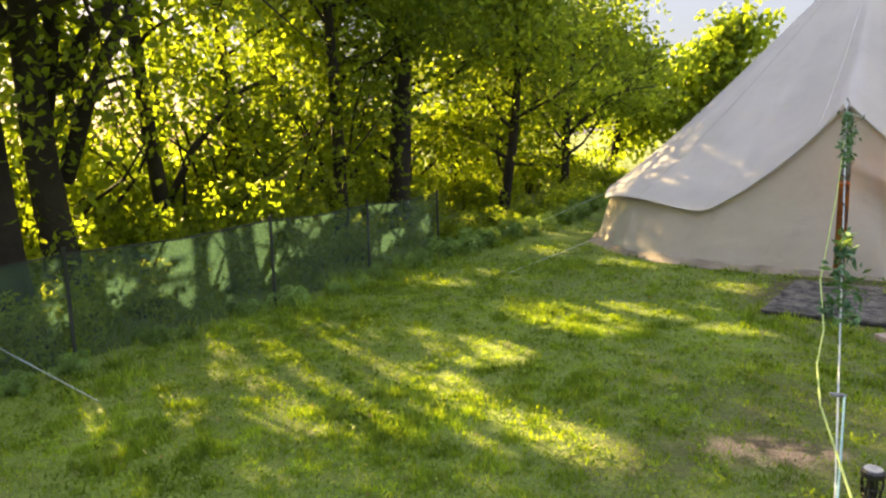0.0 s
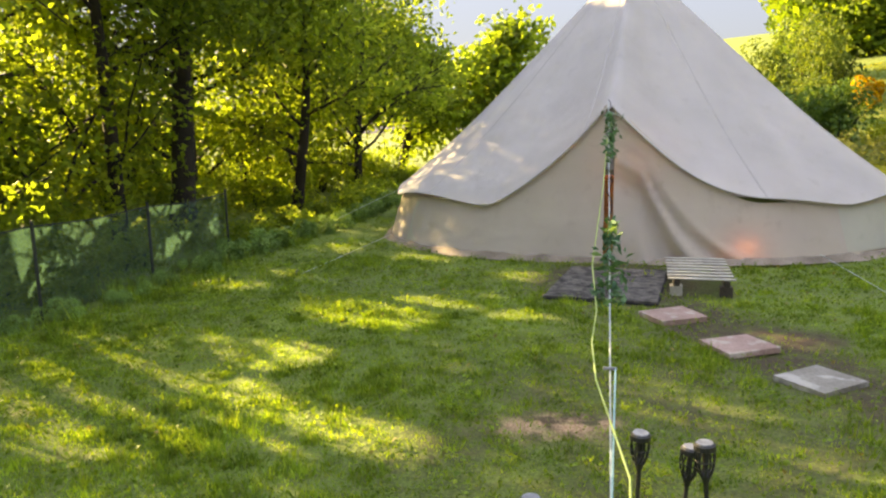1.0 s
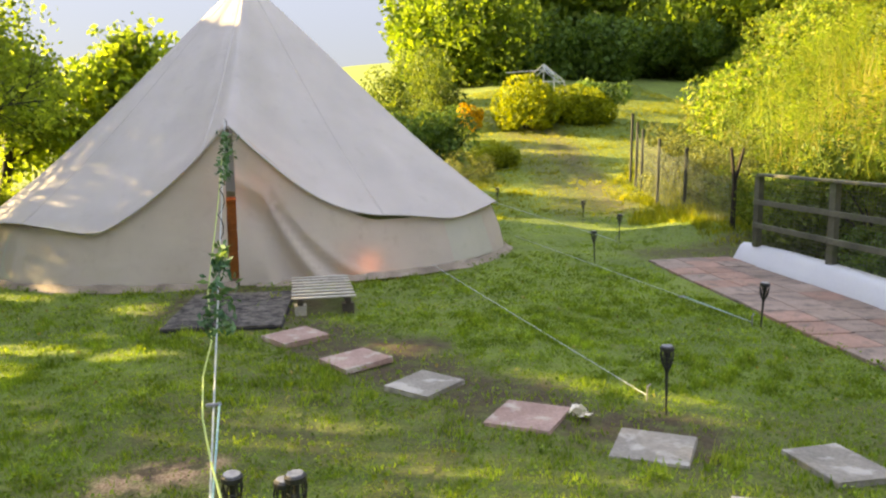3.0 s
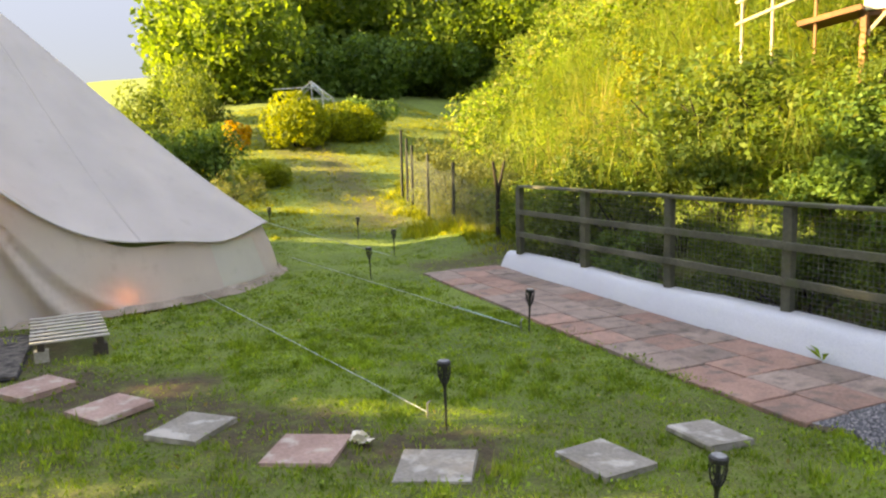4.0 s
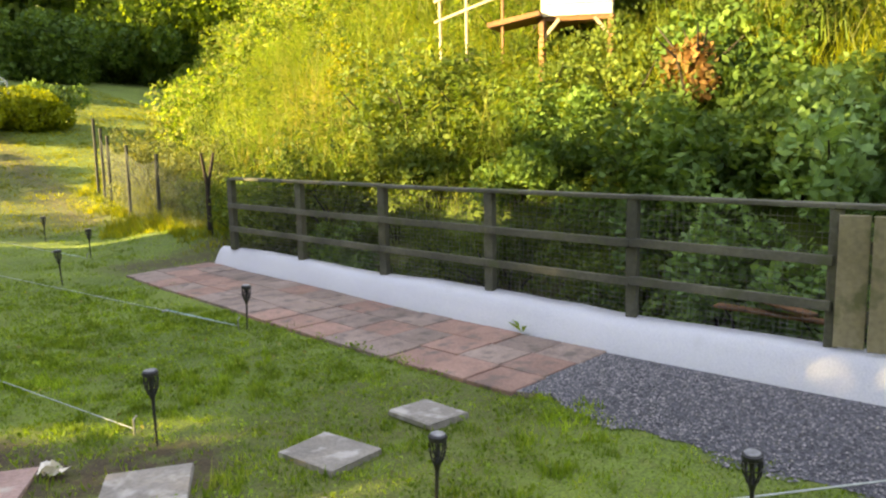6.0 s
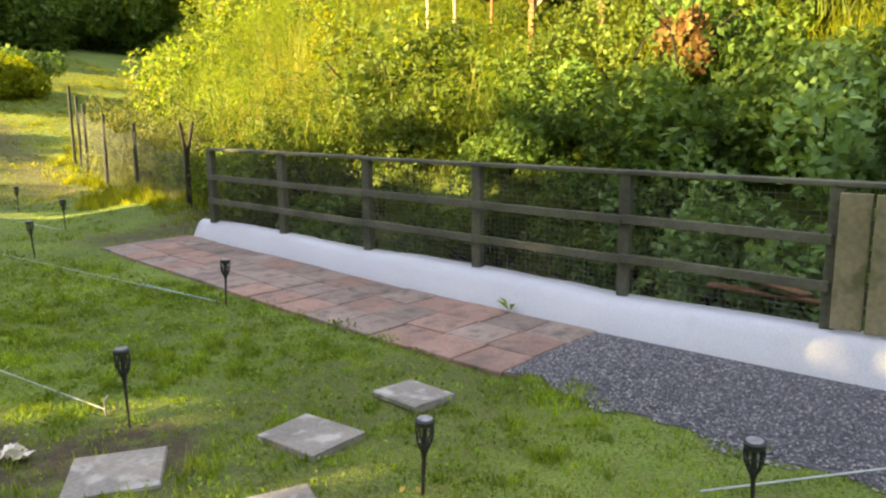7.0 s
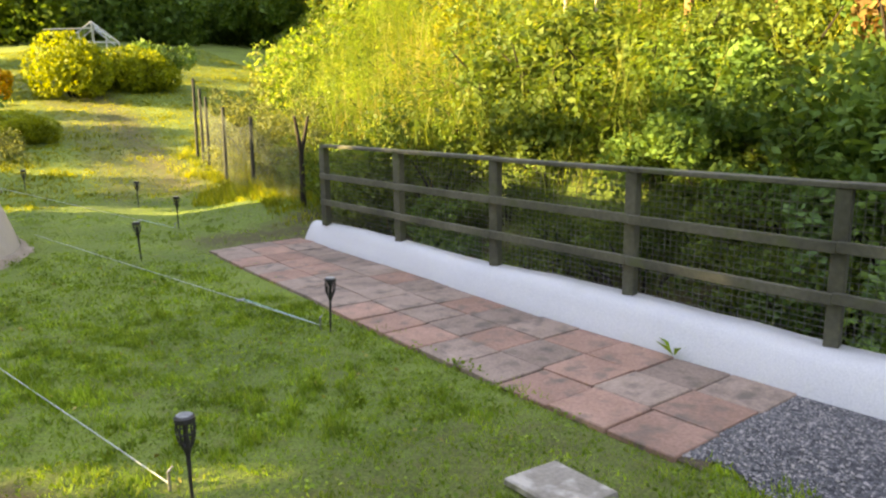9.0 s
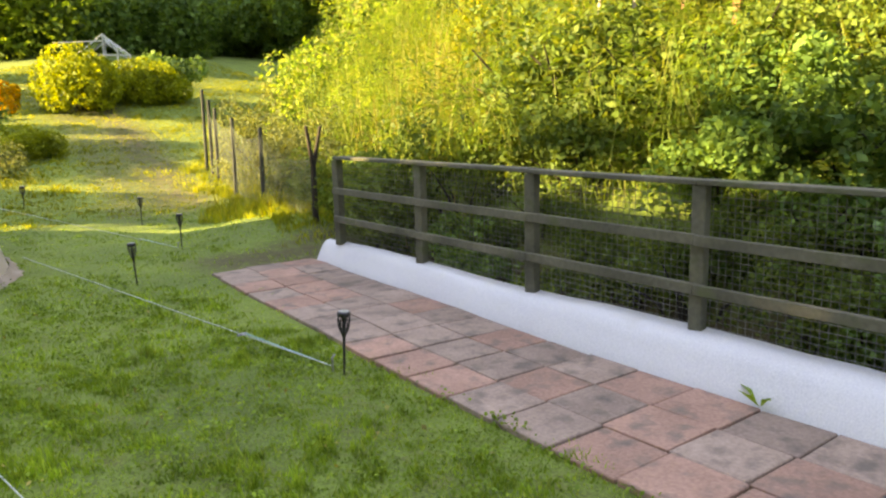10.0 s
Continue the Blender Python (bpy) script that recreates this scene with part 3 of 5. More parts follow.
        for i in range(len(rows) - 1):
            for k in range(H):
                a = i * (H + 1) + k
                fs.append((a, a + H + 1, a + H + 2, a + 1))
        g.add(vs, fs)
        part("wall_panel", g, M_WALLC, t, "beige canvas side wall with a door flap", smooth=True)
    # mud flap at the foot
    vs, fs = [], []
    for i in range(N):
        x, y = ring(ths[i])
        w = rng.normal() * 0.02
        for r, z in ((1.0, 0.07 + w * 0.4), (1.012, 0.035), (1.02 + abs(w) * 0.4, 0.008)):
            vs.append((( x - off.x) * r, (y - off.y) * r, z))
        j = (i + 1) % N
        if not (y < 9 and DOOR_X - 0.03 < x < DOOR_X + 0.14):
            for k in range(2):
                fs.append((i * 3 + k, j * 3 + k, j * 3 + k + 1, i * 3 + k + 1))
    # pale netted windows low in the wall, one each side of the door
    for a0, a1 in ((-51, -37), (217, 221)):
        pane = Geo()
        n = 8
        pv = []
        for k in range(n + 1):
            x, y = ring(radians(a0 + (a1 - a0) * k / n))
            for h in (0.12, 0.5, 0.93):
                r = 1.004 - 0.055 * h
                pv.append(((x - off.x) * r, (y - off.y) * r, 0.02 + 0.56 * h))
        pane.add(pv, [(3 * k + j, 3 * k + j + 3, 3 * k + j + 4, 3 * k + j + 1) for k in range(n) for j in range(2)])
        part("window", pane, M_PANE, t, "pale translucent tent window", smooth=True)
    part("mud_flap", Geo().add(vs, fs), M_MUD, t, "muddy canvas hem", smooth=True)
    # hem round the eave
    pts = []
    for k in range(97):
        th = k * math.tau / 96
        x, y = ring(th)
        z = edge_z(x, y)
        up = (z - EAVE) / (1.68 - EAVE)
        z += 0.10 * abs(math.sin(seams / 4 * th + 1.13)) ** 1.4 * (1 - up) ** 3 - 0.037
        pts.append(((x - TENT[0]) * 0.969, (y - TENT[1]) * 0.963, z))
    part("eave_hem", Geo().tube(pts, 0.008, 5), M_SEAM, t)
    # rolled edge over the door
    pts = []
    for k in range(41):
        x = DOOR_X - 1.42 + 3.04 * k / 40
        c = (x - TENT[0]) / 3.3
        y = TENT[1] - 3.0 * (1 - abs(c) ** 2.6) ** (1 / 2.6)
        z = edge_z(x, y)
        up = (z - EAVE) / (1.68 - EAVE)
        z += 0.10 * abs(math.sin(seams / 4 * math.atan2(y - TENT[1], x - TENT[0]) + 1.13)) ** 1.4 * (1 - up) ** 3 - 0.035
        pts.append(((x - TENT[0]) * 0.969, (y - TENT[1]) * 0.963, z))
    part("door_hem", Geo().tube(pts, 0.009, 5), M_SEAM, t)
    # poles
    part("centre_pole", Geo().tube([(0, 0, 0), (0, 0, 3.5)], 0.022, 8), M_PALEW, t)
    for sx in (-0.45, 0.5):
        part("door_pole", Geo().tube([(DOOR_X - TENT[0] + sx, -2.8, 0), (DOOR_X - TENT[0] + 0.02 * sx, -2.76, 1.62)], 0.013, 8), M_WIRE, t)
    return t


build_tent()

# the door's warm inside: a timber chest of drawers stands behind the open slit, lit by an added lamp
def build_inside():
    c = thing("wooden_cabinet", "orange varnished timber cabinet inside the tent doorway", "cabinet", (0.22, 8.45, 0.0))
    part("body", Geo().box((0, 0, 0.43), (0.34, 0.3, 0.82), 0, 0.01), M_ORANGE, c)
    part("top", Geo().box((0, 0, 0.86), (0.38, 0.34, 0.03), 0, 0.008), M_ORANGE, c)
    for z in (0.2, 0.45, 0.7):
        d = part("drawer", Geo().box((0, -0.155, z), (0.30, 0.02, 0.2), 0, 0.006), M_ORANGE, c)
        part("knob", Geo().lathe([(0.012, 0), (0.016, 0.01), (0.006, 0.02)], 8, (0, -0.172, z - 0.01)), M_BLACK, d)
    f = Geo()
    vs = [(ring(k * math.tau / 48)[0] * 1.0, ring(k * math.tau / 48)[1], 0.03) for k in range(48)]
    f.add([(TENT[0] + (x - TENT[0]) * 0.985, TENT[1] + (y - TENT[1]) * 0.985, z) for x, y, z in vs], [tuple(range(48))])
    tagged(part("groundsheet", f, M_MUD), "brown groundsheet on the tent floor", "groundsheet")
    lamp = thing("lantern", "small warm glowing lantern inside the tent", "lantern", (1.46, 8.14, 0.03))
    part("base", Geo().lathe([(0.05, 0), (0.05, 0.02), (0.03, 0.03)], 10), M_BLACK, lamp)
    em, nt, p = base_mat("lantern_glow")
    p.inputs["Emission Color"].default_value, p.inputs["Emission Strength"].default_value = (1.0, 0.30, 0.08, 1), 3.2
    part("glass", Geo().lathe([(0.035, 0.03), (0.045, 0.07), (0.04, 0.13), (0.02, 0.15)], 10), em, lamp)
    # second lantern, unseen on the cabinet, added to warm the doorway
    added_lamp = copy_thing(lamp, pose(0.3, 8.35, 0.89))
    return added_lamp


build_inside()

# ---- guy ropes ----


def rope_thing(name, label, a, b, peg=True, slack=0.03, slider=0.8, r=0.0032, mat=None):
    a, b = Vector(a), Vector(b)
    t = thing(name, label, "guy rope", b)
    pts = [a + (b - a) * s - Vector((0, 0, slack * math.sin(math.pi * s))) - b for s in [k / 12 for k in range(13)]]
    part("rope", Geo().tube(pts, r, 5), mat or M_ROPE, t)
    if slider:
        c = a + (b - a) * slider - b
        d = (b - a).normalized()
        s = d.cross(Vector((0, 0, 1))).normalized()
        part("slider", Geo().beam(c - s * 0.035, c + s * 0.035, 0.014, 0.016), M_LENS, t)
        part("rope", Geo().tube([c - s * 0.025, c * 0.5 - s * 0.012, -d * 0.02], r, 5), M_ROPE_T, t)
    if peg:
        part("peg", Geo().tube([(0, 0, -0.12), (0, 0, 0.05), (0.02, 0, 0.065)], 0.006, 6), M_WIRE, t)
    return t


G = "guy ropes of the tent"
main = rope_thing("guy_rope", "white guy rope from the door peak to a lawn peg", PEAK, (0.10, 2.62, 0.0), slack=0.02, slider=0.823, r=0.005)
tagged(main, group=G)
for (a, b) in (((2.2, 8.08, 0.10), (2.40, 3.80, 0.03)), ((3.62, 9.3, 0.2), (4.02, 5.06, 0.03)), ((-2.55, 8.95, 0.12), (-2.95, 6.9, 0.0)), ((-3.6, 2.66, 0.02), (-4.55, 2.62, 0.28)), ((3.75, 11.0, 0.55), (5.3, 9.75, 0.0)), ((-2.9, 11.0, 0.55), (-4.0, 9.6, 0.0))):
    tagged(rope_thing("guy_rope", "thin pale guy rope stretched low over the lawn", a, b, slack=0.0, slider=0.8 if b[0] > 3.9 else 0), group=G)
tagged(rope_thing("guy_rope", "thick white cord lying by the gravel edge", (3.22, 1.24, 0.03), (4.15, 0.34, 0.05), slack=0.0, slider=0, r=0.005), group=G)
# loose lime cord beside the main rope
lime = thing("cord", "loose lime green cord hanging beside the guy rope", "cord", (0.1, 2.6, 0))
base = Vector((0.1, 2.6, 0))
part("strand", Geo().tube([Vector(p) - base for p in ((0.08, 6.9, 1.32), (0.05, 6.2, 0.95), (-0.02, 5.6, 0.42), (0.02, 5.0, 0.22), (0.0, 4.4, 0.18), (0.03, 3.8, 0.16), (0.10, 3.2, 0.18), (0.17, 2.8, 0.12), (0.17, 2.4, 0.01))], 0.005, 5), M_ROPE_G, lime)


def build_garland():
    rng = np.random.default_rng(11)
    a, b = Vector(PEAK), Vector((0.10, 2.62, 0.0))
    t = thing("leaf_garland", "green artificial leaf garland twined down the door rope", "garland", a)
    stem = [((b - a) * s + Vector((0.02 * math.sin(s * 70), 0.0, 0.02 * math.cos(s * 70) - 0.01))) for s in [k * 0.70 / 60 for k in range(61)]]
    part("stem", Geo().tube(stem, 0.004, 5), M_BARK, t)
    for lo, hi, n, spread in ((0.09, 0.31, 130, 0.03), (0.52, 0.60, 70, 0.028), (0.60, 0.70, 75, 0.04)):
        s = rng.uniform(lo, hi, n)
        p = np.array([tuple((b - a) * float(k)) for k in s]) + rng.normal(size=(n, 3)) * spread + np.array([0.015, 0, 0])
        ob = new("leaf_spray", np_mesh("leaf_spray", leaf_cards(rng, p, 0.034, long=1.9), 4, L_EUC))
        ob.parent = t
        tagged(ob, kind="stuff")
    # trailing end
    p = np.array([tuple((b - a) * 0.66)]) + rng.normal(size=(40, 3)) * np.array([0.03, 0.03, 0.05]) - np.array([0.04, 0, 0.09])
    ob = new("leaf_spray", np_mesh("leaf_spray", leaf_cards(rng, p, 0.03, long=2.2), 4, L_EUC))
    ob.parent = t
    tagged(ob, kind="stuff")


build_garland()

# ---- doormat, step, stepping stones ----


def build_mat():
    t = thing("door_mat", "dark ribbed rubber mat on the grass before the tent door", "mat", (0.12, 6.8, 0.012), -8)
    g = Geo()
    g.box((0, 0, 0), (0.95, 1.36, 0.012), 0, 0.004)
    part("backing", g, M_MAT, t)
    rib = Geo().box((0, 0, 0.016), (0.93, 0.032, 0.022), 0, 0.006).mesh("rib", M_RIB)
    for k in range(26):
        o = new("rib", rib)
        o.parent, o.location = t, (0, -0.65 + k * 0.052, 0)


build_mat()


def build_step():
    t = thing("slatted_step", "low grey slatted wooden step at the tent door", "step", (0.89, 6.93, 0.0), -3)
    slat = Geo().box((0, 0, 0.005), (0.54, 0.062, 0.011), 0, 0.003).mesh("slat", M_PALLET)
    for k in range(8):
        o = new("slat", slat)
        o.parent, o.location, o.rotation_euler = t, (0.002 * math.sin(k * 5), -0.48 + k * 0.137, 0.15), (0, 0, 0.006 * math.sin(k * 3))
    # bearers and all but one leg coloured dark for the shade under the slats
    for x in (-0.2, 0.2):
        part("bearer", Geo().box((x, 0, 0.115), (0.05, 1.0, 0.05), 0, 0.004), M_SHADEW, t)
        for y in (-0.44, 0.44):
            part("leg", Geo().box((x, y, 0.045), (0.1, 0.1, 0.09), 0, 0.004), M_PALLET if y < 0 > x else M_SHADEW, t)


build_step()

rng = np.random.default_rng(21)
for x, y, a, b, rz, pink in STONES:
    g = Geo()
    bm = bmesh.new()
    bmesh.ops.create_cube(bm, size=1.0)
    bmesh.ops.scale(bm, vec=(a, b, 0.036), verts=bm.verts)
    bmesh.ops.bevel(bm, geom=bm.edges[:], offset=0.004, segments=1, affect="EDGES")
    for v in bm.verts:
        v.co += Vector(rng.normal(size=3) * 0.003)
    bm.verts.index_update()
    g.add([v.co for v in bm.verts], [[v.index for v in f.verts] for f in bm.faces])
    bm.free()
    o = part("stepping_stone", g, M_SLAB_P if pink else M_SLAB_G)
    o.matrix_basis = pose(x, y, 0.009, rng.normal() * 1.2, rng.normal() * 1.2, rz)
    tagged(o, "pinkish concrete paving slab laid on the lawn" if pink else "worn grey concrete paving slab laid on the lawn", "stepping stone", "stepping stones across the lawn")

# ---- solar torches ----


def build_torch():
    t = thing("solar_torch", "black plastic solar torch on a stake in the lawn", "garden torch", group="solar torches in the lawn")
    part("stake", Geo().tube([(0, 0, -0.08), (0, 0, 0.24)], [0.004, 0.009], 8), M_BLACK, t)
    part("neck", Geo().lathe([(0.009, 0.23), (0.014, 0.25), (0.02, 0.262), (0.012, 0.268)], 12), M_BLACK, t)
    cage = part("cage", Geo().lathe([(0.016, 0.262), (0.02, 0.268), (0.012, 0.275), (0.009, 0.30), (0.010, 0.345), (0.02, 0.352)], 12), M_BLACK, t)
    for z, q in ((0.29, 0.0285), (0.318, 0.0335)):
        part("hoop", Geo().tube([(q * math.cos(a * math.tau / 16), q * math.sin(a * math.tau / 16), z) for a in range(17)], 0.0026, 4, False), M_BLACK, cage)
    for k in range(8):
        a = k * math.tau / 8
        pts = [(r * math.cos(a + w), r * math.sin(a + w), z) for r, z, w in ((0.017, 0.262, 0), (0.028, 0.29, 0.15), (0.034, 0.33, 0.3), (0.031, 0.358, 0.4))]
        part("bar", Geo().tube(pts, 0.0036, 4), M_BLACK, cage)
    part("rim", Geo().lathe([(0.028, 0.35), (0.037, 0.356), (0.037, 0.372), (0.03, 0.378)], 16), M_BLACK, t)
    part("solar_cap", Geo().lathe([(0.03, 0.376), (0.028, 0.381), (0.002, 0.382)], 16), M_LENS, t, "pale solar cell cap")
    return t


TORCHES = [(0.19, 2.69, 0.0, 2), (0.425, 2.545, 0.03, -3), (0.34, 2.63, -0.025, 4), (-0.15, 2.19, -0.03, 0), (2.38, 3.57, 0.0, 1), (4.03, 4.97, -0.02, -2),
           (4.18, 8.13, 0.0, 2), (5.31, 9.68, 0.0, 0), (5.73, 11.77, 0.0, -2), (4.75, 13.4, 0.0, 1), (2.66, 2.10, -0.075, 2), (3.19, 1.05, -0.075, -3)]
first = build_torch()
for k, (x, y, dz, tip) in enumerate(TORCHES):
    m = pose(x, y, float(height(x, y)) + dz, tip, tip * 0.7, k * 37)
    if k == 0:
        first.matrix_basis = m
    else:
        copy_thing(first, m)

# ---- post and rail fence with wire mesh ----
POST_Y = [7.47, 6.14, 4.87, 3.61, 2.36, 1.12, -0.14, -1.4, -2.7]


def build_fence():
    t = thing("post_and_rail_fence", "weathered grey timber fence with wire mesh on the wall", "fence", (5.37, 3.6, 0.2))
    off = Vector((5.37, 3.6, 0.2))
    for k, y in enumerate(POST_Y):
        x = float(fence_x(y))
        g = Geo().box((x - off.x, y - off.y, 0.6 - off.z), (0.08, 0.075, 0.8), 7.4 + (k % 3 - 1) * 1.5, 0.006)
        part("post", g, M_FENCE, t)
    for a, b in zip(POST_Y[:-1], POST_Y[1:]):
        pa, pb = Vector((float(fence_x(a)), a, 0)) - off, Vector((float(fence_x(b)), b, 0)) - off
        for z, w, h, dx in ((1.015, 0.10, 0.028, 0),) if b < 1.0 else ((1.015, 0.10, 0.028, 0), (0.715, 0.03, 0.058, -0.056), (0.455, 0.03, 0.058, -0.056)):
            j = Vector((dx, 0, z + random.uniform(-0.006, 0.006)))
            part("rail", Geo().beam(pa + j, pb + j, w, h), M_FENCE, t)
        for wz in range(20):
            z = 0.23 + wz * 0.037
            part("mesh_wire", Geo().tube([pa + Vector((0.055, 0, z)), pb + Vector((0.055, 0, z + random.uniform(-0.006, 0.006)))], 0.0021, 3, False), M_MESH, t)
        wires = Geo()
        n = 30
        for q in range(n):
            c = pa + (pb - pa) * (q / n) + Vector((0.058, 0, 0))
            wires.tube([c + Vector((0, 0, 0.22)), c + Vector((0, 0, 0.97))], 0.0016, 3, False)
        tagged(part("mesh_weft", wires, M_MESH, t), kind="stuff")


build_fence()


def build_panel():
    t = thing("board_panel", "close-boarded timber panel continuing the fence line", "fence panel", (5.0, 0.4, 0.2))
    o = Vector((5.0, 0.4, 0.2))
    for k in range(22):
        y = 1.02 - k * 0.168
        x = float(fence_x(y)) - 0.07
        part("board", Geo().box((x - o.x, y - o.y, 0.61 - o.z + 0.004 * math.sin(3 * k)), (0.022, 0.152, 0.73), 7.4 + 0.6 * math.sin(2 * k), 0.004), M_BOARD, t)
    for z in (0.42, 0.8):
        a, b = Vector((float(fence_x(1.1)) - 0.045, 1.1, z)) - o, Vector((float(fence_x(-2.6)) - 0.045, -2.6, z)) - o
        part("batten", Geo().beam(a, b, 0.024, 0.07), M_FENCE, t)
    d = thing("broken_planks", "broken brown planks lying behind the fence", "planks", (5.5, 1.6, 0.2))
    for k, (a, b) in enumerate((((-0.1, -0.35, 0.16), (0.15, 0.3, 0.12)), ((0.0, -0.3, 0.08), (0.3, 0.15, 0.1)), ((0.1, -0.4, 0.02), (0.2, 0.35, 0.03)))):
        part("plank", Geo().beam(a, b, 0.10, 0.02), M_DECKW, d)


build_panel()

# ---- netting windbreak on the west side ----
NET = [(-4.55, -1.0), (-4.5, 1.2), (-4.42, 3.1), (-4.32, 5.0), (-4.24, 6.4), (-4.15, 7.75)]


def build_net():
    t = thing("netting_windbreak", "green windbreak netting stapled to thin stakes", "netting fence", (-4.3, 5, 0))
    off = Vector((-4.3, 5, 0))
    for a, b in zip(NET[:-1], NET[1:]):
        vs, fs = [], []
        n = 14
        for k in range(n + 1):
            s = k / n
            x, y = a[0] + (b[0] - a[0]) * s, a[1] + (b[1] - a[1]) * s
            for q in range(6):
                z = q / 5 * (0.74 - 0.03 * math.sin(math.pi * s))
                vs.append((x + 0.025 * math.sin(7 * y + 4 * z) - off.x, y - off.y, z + 0.01))
        for k in range(n):
            for q in range(5):
                i = k * 6 + q
                fs.append((i, i + 6, i + 7, i + 1))
        part("net_panel", Geo().add(vs, fs), M_NET, t, smooth=True)
        part("top_cord", Geo().tube([(a[0] - off.x, a[1] - off.y, 0.75), ((a[0] + b[0]) / 2 - off.x, (a[1] + b[1]) / 2 - off.y, 0.72), (b[0] - off.x, b[1] - off.y, 0.75)], 0.006, 5), M_POSTG, t)
    for x, y in NET:
        part("stake", Geo().tube([(x + 0.02 - off.x, y - off.y, -0.1), (x + 0.02 - off.x, y - off.y, 0.8)], 0.014, 6), M_POSTG, t)


build_net()

# ---- stake fence by the track ----


def build_stakes():
    t = thing("stake_fence", "thin dark stakes with sagging garden netting", "stake fence", (6.8, 9.2, 0))
    off = Vector((6.8, 9.2, 0))
    P = [(6.62, 8.95, 1.0), (7.0, 10.75, 1.28), (7.55, 12.5, 1.42), (8.0, 13.9, 1.6), (8.1, 14.3, 1.75), (8.22, 14.75, 1.95)]
    for k, (x, y, top) in enumerate(P):
        z0 = float(height(x, y))
        if k == 0:
            for dx, tx in ((-0.02, -0.10), (0.0, 0.10)):
                part("forked_stake", Geo().tube([(x + dx - off.x, y - off.y, z0 - 0.1), (x + dx * 0.5 - off.x, y - off.y, 0.85), (x + tx - off.x, y - 0.03 - off.y, 1.30)], [0.032, 0.028, 0.02], 6), M_BARK, t)
        else:
            part("stake", Geo().tube([(x - off.x, y - off.y, z0 - 0.1), (x + 0.02 - off.x, y - off.y, top)], 0.03, 7), M_POSTG, t)
    for a, b in zip(P[:-2], P[1:-1]):
        vs, fs = [], []
        for k in range(9):
            s = k / 8
            x, y = a[0] + (b[0] - a[0]) * s, a[1] + (b[1] - a[1]) * s
            z0 = float(height(x, y))
            h = (a[2] + (b[2] - a[2]) * s) * 0.92 - 0.12 * math.sin(math.pi * s)
            vs += [(x - off.x, y - off.y, z0 + 0.02), (x + 0.03 - off.x, y - off.y, (z0 + h) / 2), (x - off.x, y - off.y, h)]
        for k in range(8):
            for q in range(2):
                i = k * 3 + q
                fs.append((i, i + 3, i + 4, i + 1))
        part("net_panel", Geo().add(vs, fs), M_NET2, t, smooth=True)


build_stakes()

# ---- hut on stilts with a ramp, up on the bank ----


def build_hut():
    t = thing("raised_hut", "cream boarded hut on brown timber stilts on the bank", "hut", (9.1, 4.3, 2.2))
    off = Vector((9.1, 4.3, 2.2))
    A, B = Vector((8.68, 4.99, 2.83)), Vector((9.05, 4.26, 2.83))
    along = (B - A).normalized()
    back = Vector((along.y * -1, along.x, 0)) * 1.15
    if back.x < 0:
        back = -back
    for a, b in ((A, B), (B, B + back), (B + back, A + back), (A + back, A)):
        d = (b - a)
        for k in range(9):
            z = 0.07 + k * 0.14
            part("board", Geo().beam(a - off + Vector((0, 0, z)), b - off + Vector((0, 0, z)), 0.03, 0.134), M_CREAM, t)
    part("deck", Geo().beam((A + B) / 2 - along * 0.02 - off + Vector((0, 0, -0.03)), (A + B) / 2 + back - off + Vector((0, 0, -0.03)), (B - A).length + 0.1, 0.05), M_DECKW, t)
    for p in (A, B, A + back, B + back):
        z0 = float(height(p.x, p.y)) - 0.2
        part("stilt", Geo().beam((p.x - off.x, p.y - off.y, z0 - off.z), (p.x - off.x, p.y - off.y, 0.62), 0.07, 0.07), M_DECKW, t)
    for p, d in ((A, along), (B, -along)):
        q = p + d * 0.2
        part("brace", Geo().beam((p.x - off.x, p.y - off.y, 0.36), (q.x - off.x, q.y - off.y, 0.6), 0.03, 0.04), M_PALEW, t)
    vs = [A + back * -0.1, B + back * -0.1, B + back * 1.1, A + back * 1.1]
    roof = Geo().add([v - off + Vector((0, 0, 1.3)) for v in vs] + [v - off + Vector((0, 0, 1.36)) for v in vs], [(3, 2, 1, 0), (4, 5, 6, 7), (0, 1, 5, 4), (1, 2, 6, 5), (2, 3, 7, 6), (3, 0, 4, 7)])
    part("roof", roof, M_DECKW, t)
    # ramp with rails
    r = thing("ramp", "wooden ramp with pale rails leading up to the hut", "ramp", (8.6, 6.1, 2.6))
    o = Vector((8.6, 6.1, 2.6))
    s0, s1 = Vector((8.43, 6.27, 2.66)), Vector((8.78, 5.02, 2.86))
    part("walkway", Geo().beam(s0 + (s1 - s0) * 0.5 - o, s1 - o, 0.5, 0.06), M_DECKW, r)
    for k, (s, m) in enumerate(((0.05, M_PALEW), (0.32, M_PALEW), (0.68, M_DECKW))):
        p = s0 + (s1 - s0) * s
        part("rail_post", Geo().beam((p.x - o.x - 0.2, p.y - o.y, -0.3), (p.x - o.x - 0.2, p.y - o.y, p.z - o.z + 0.52), 0.03, 0.03), m, r)
    for h in (0.25, 0.5):
        part("rail", Geo().beam(s0 - o + Vector((-0.22, 0, h - 0.06)), s1 - o + Vector((-0.22, 0, h + 0.12)), 0.022, 0.034), M_PALEW, r)


build_hut()

# ---- small greenhouse on the hill ----


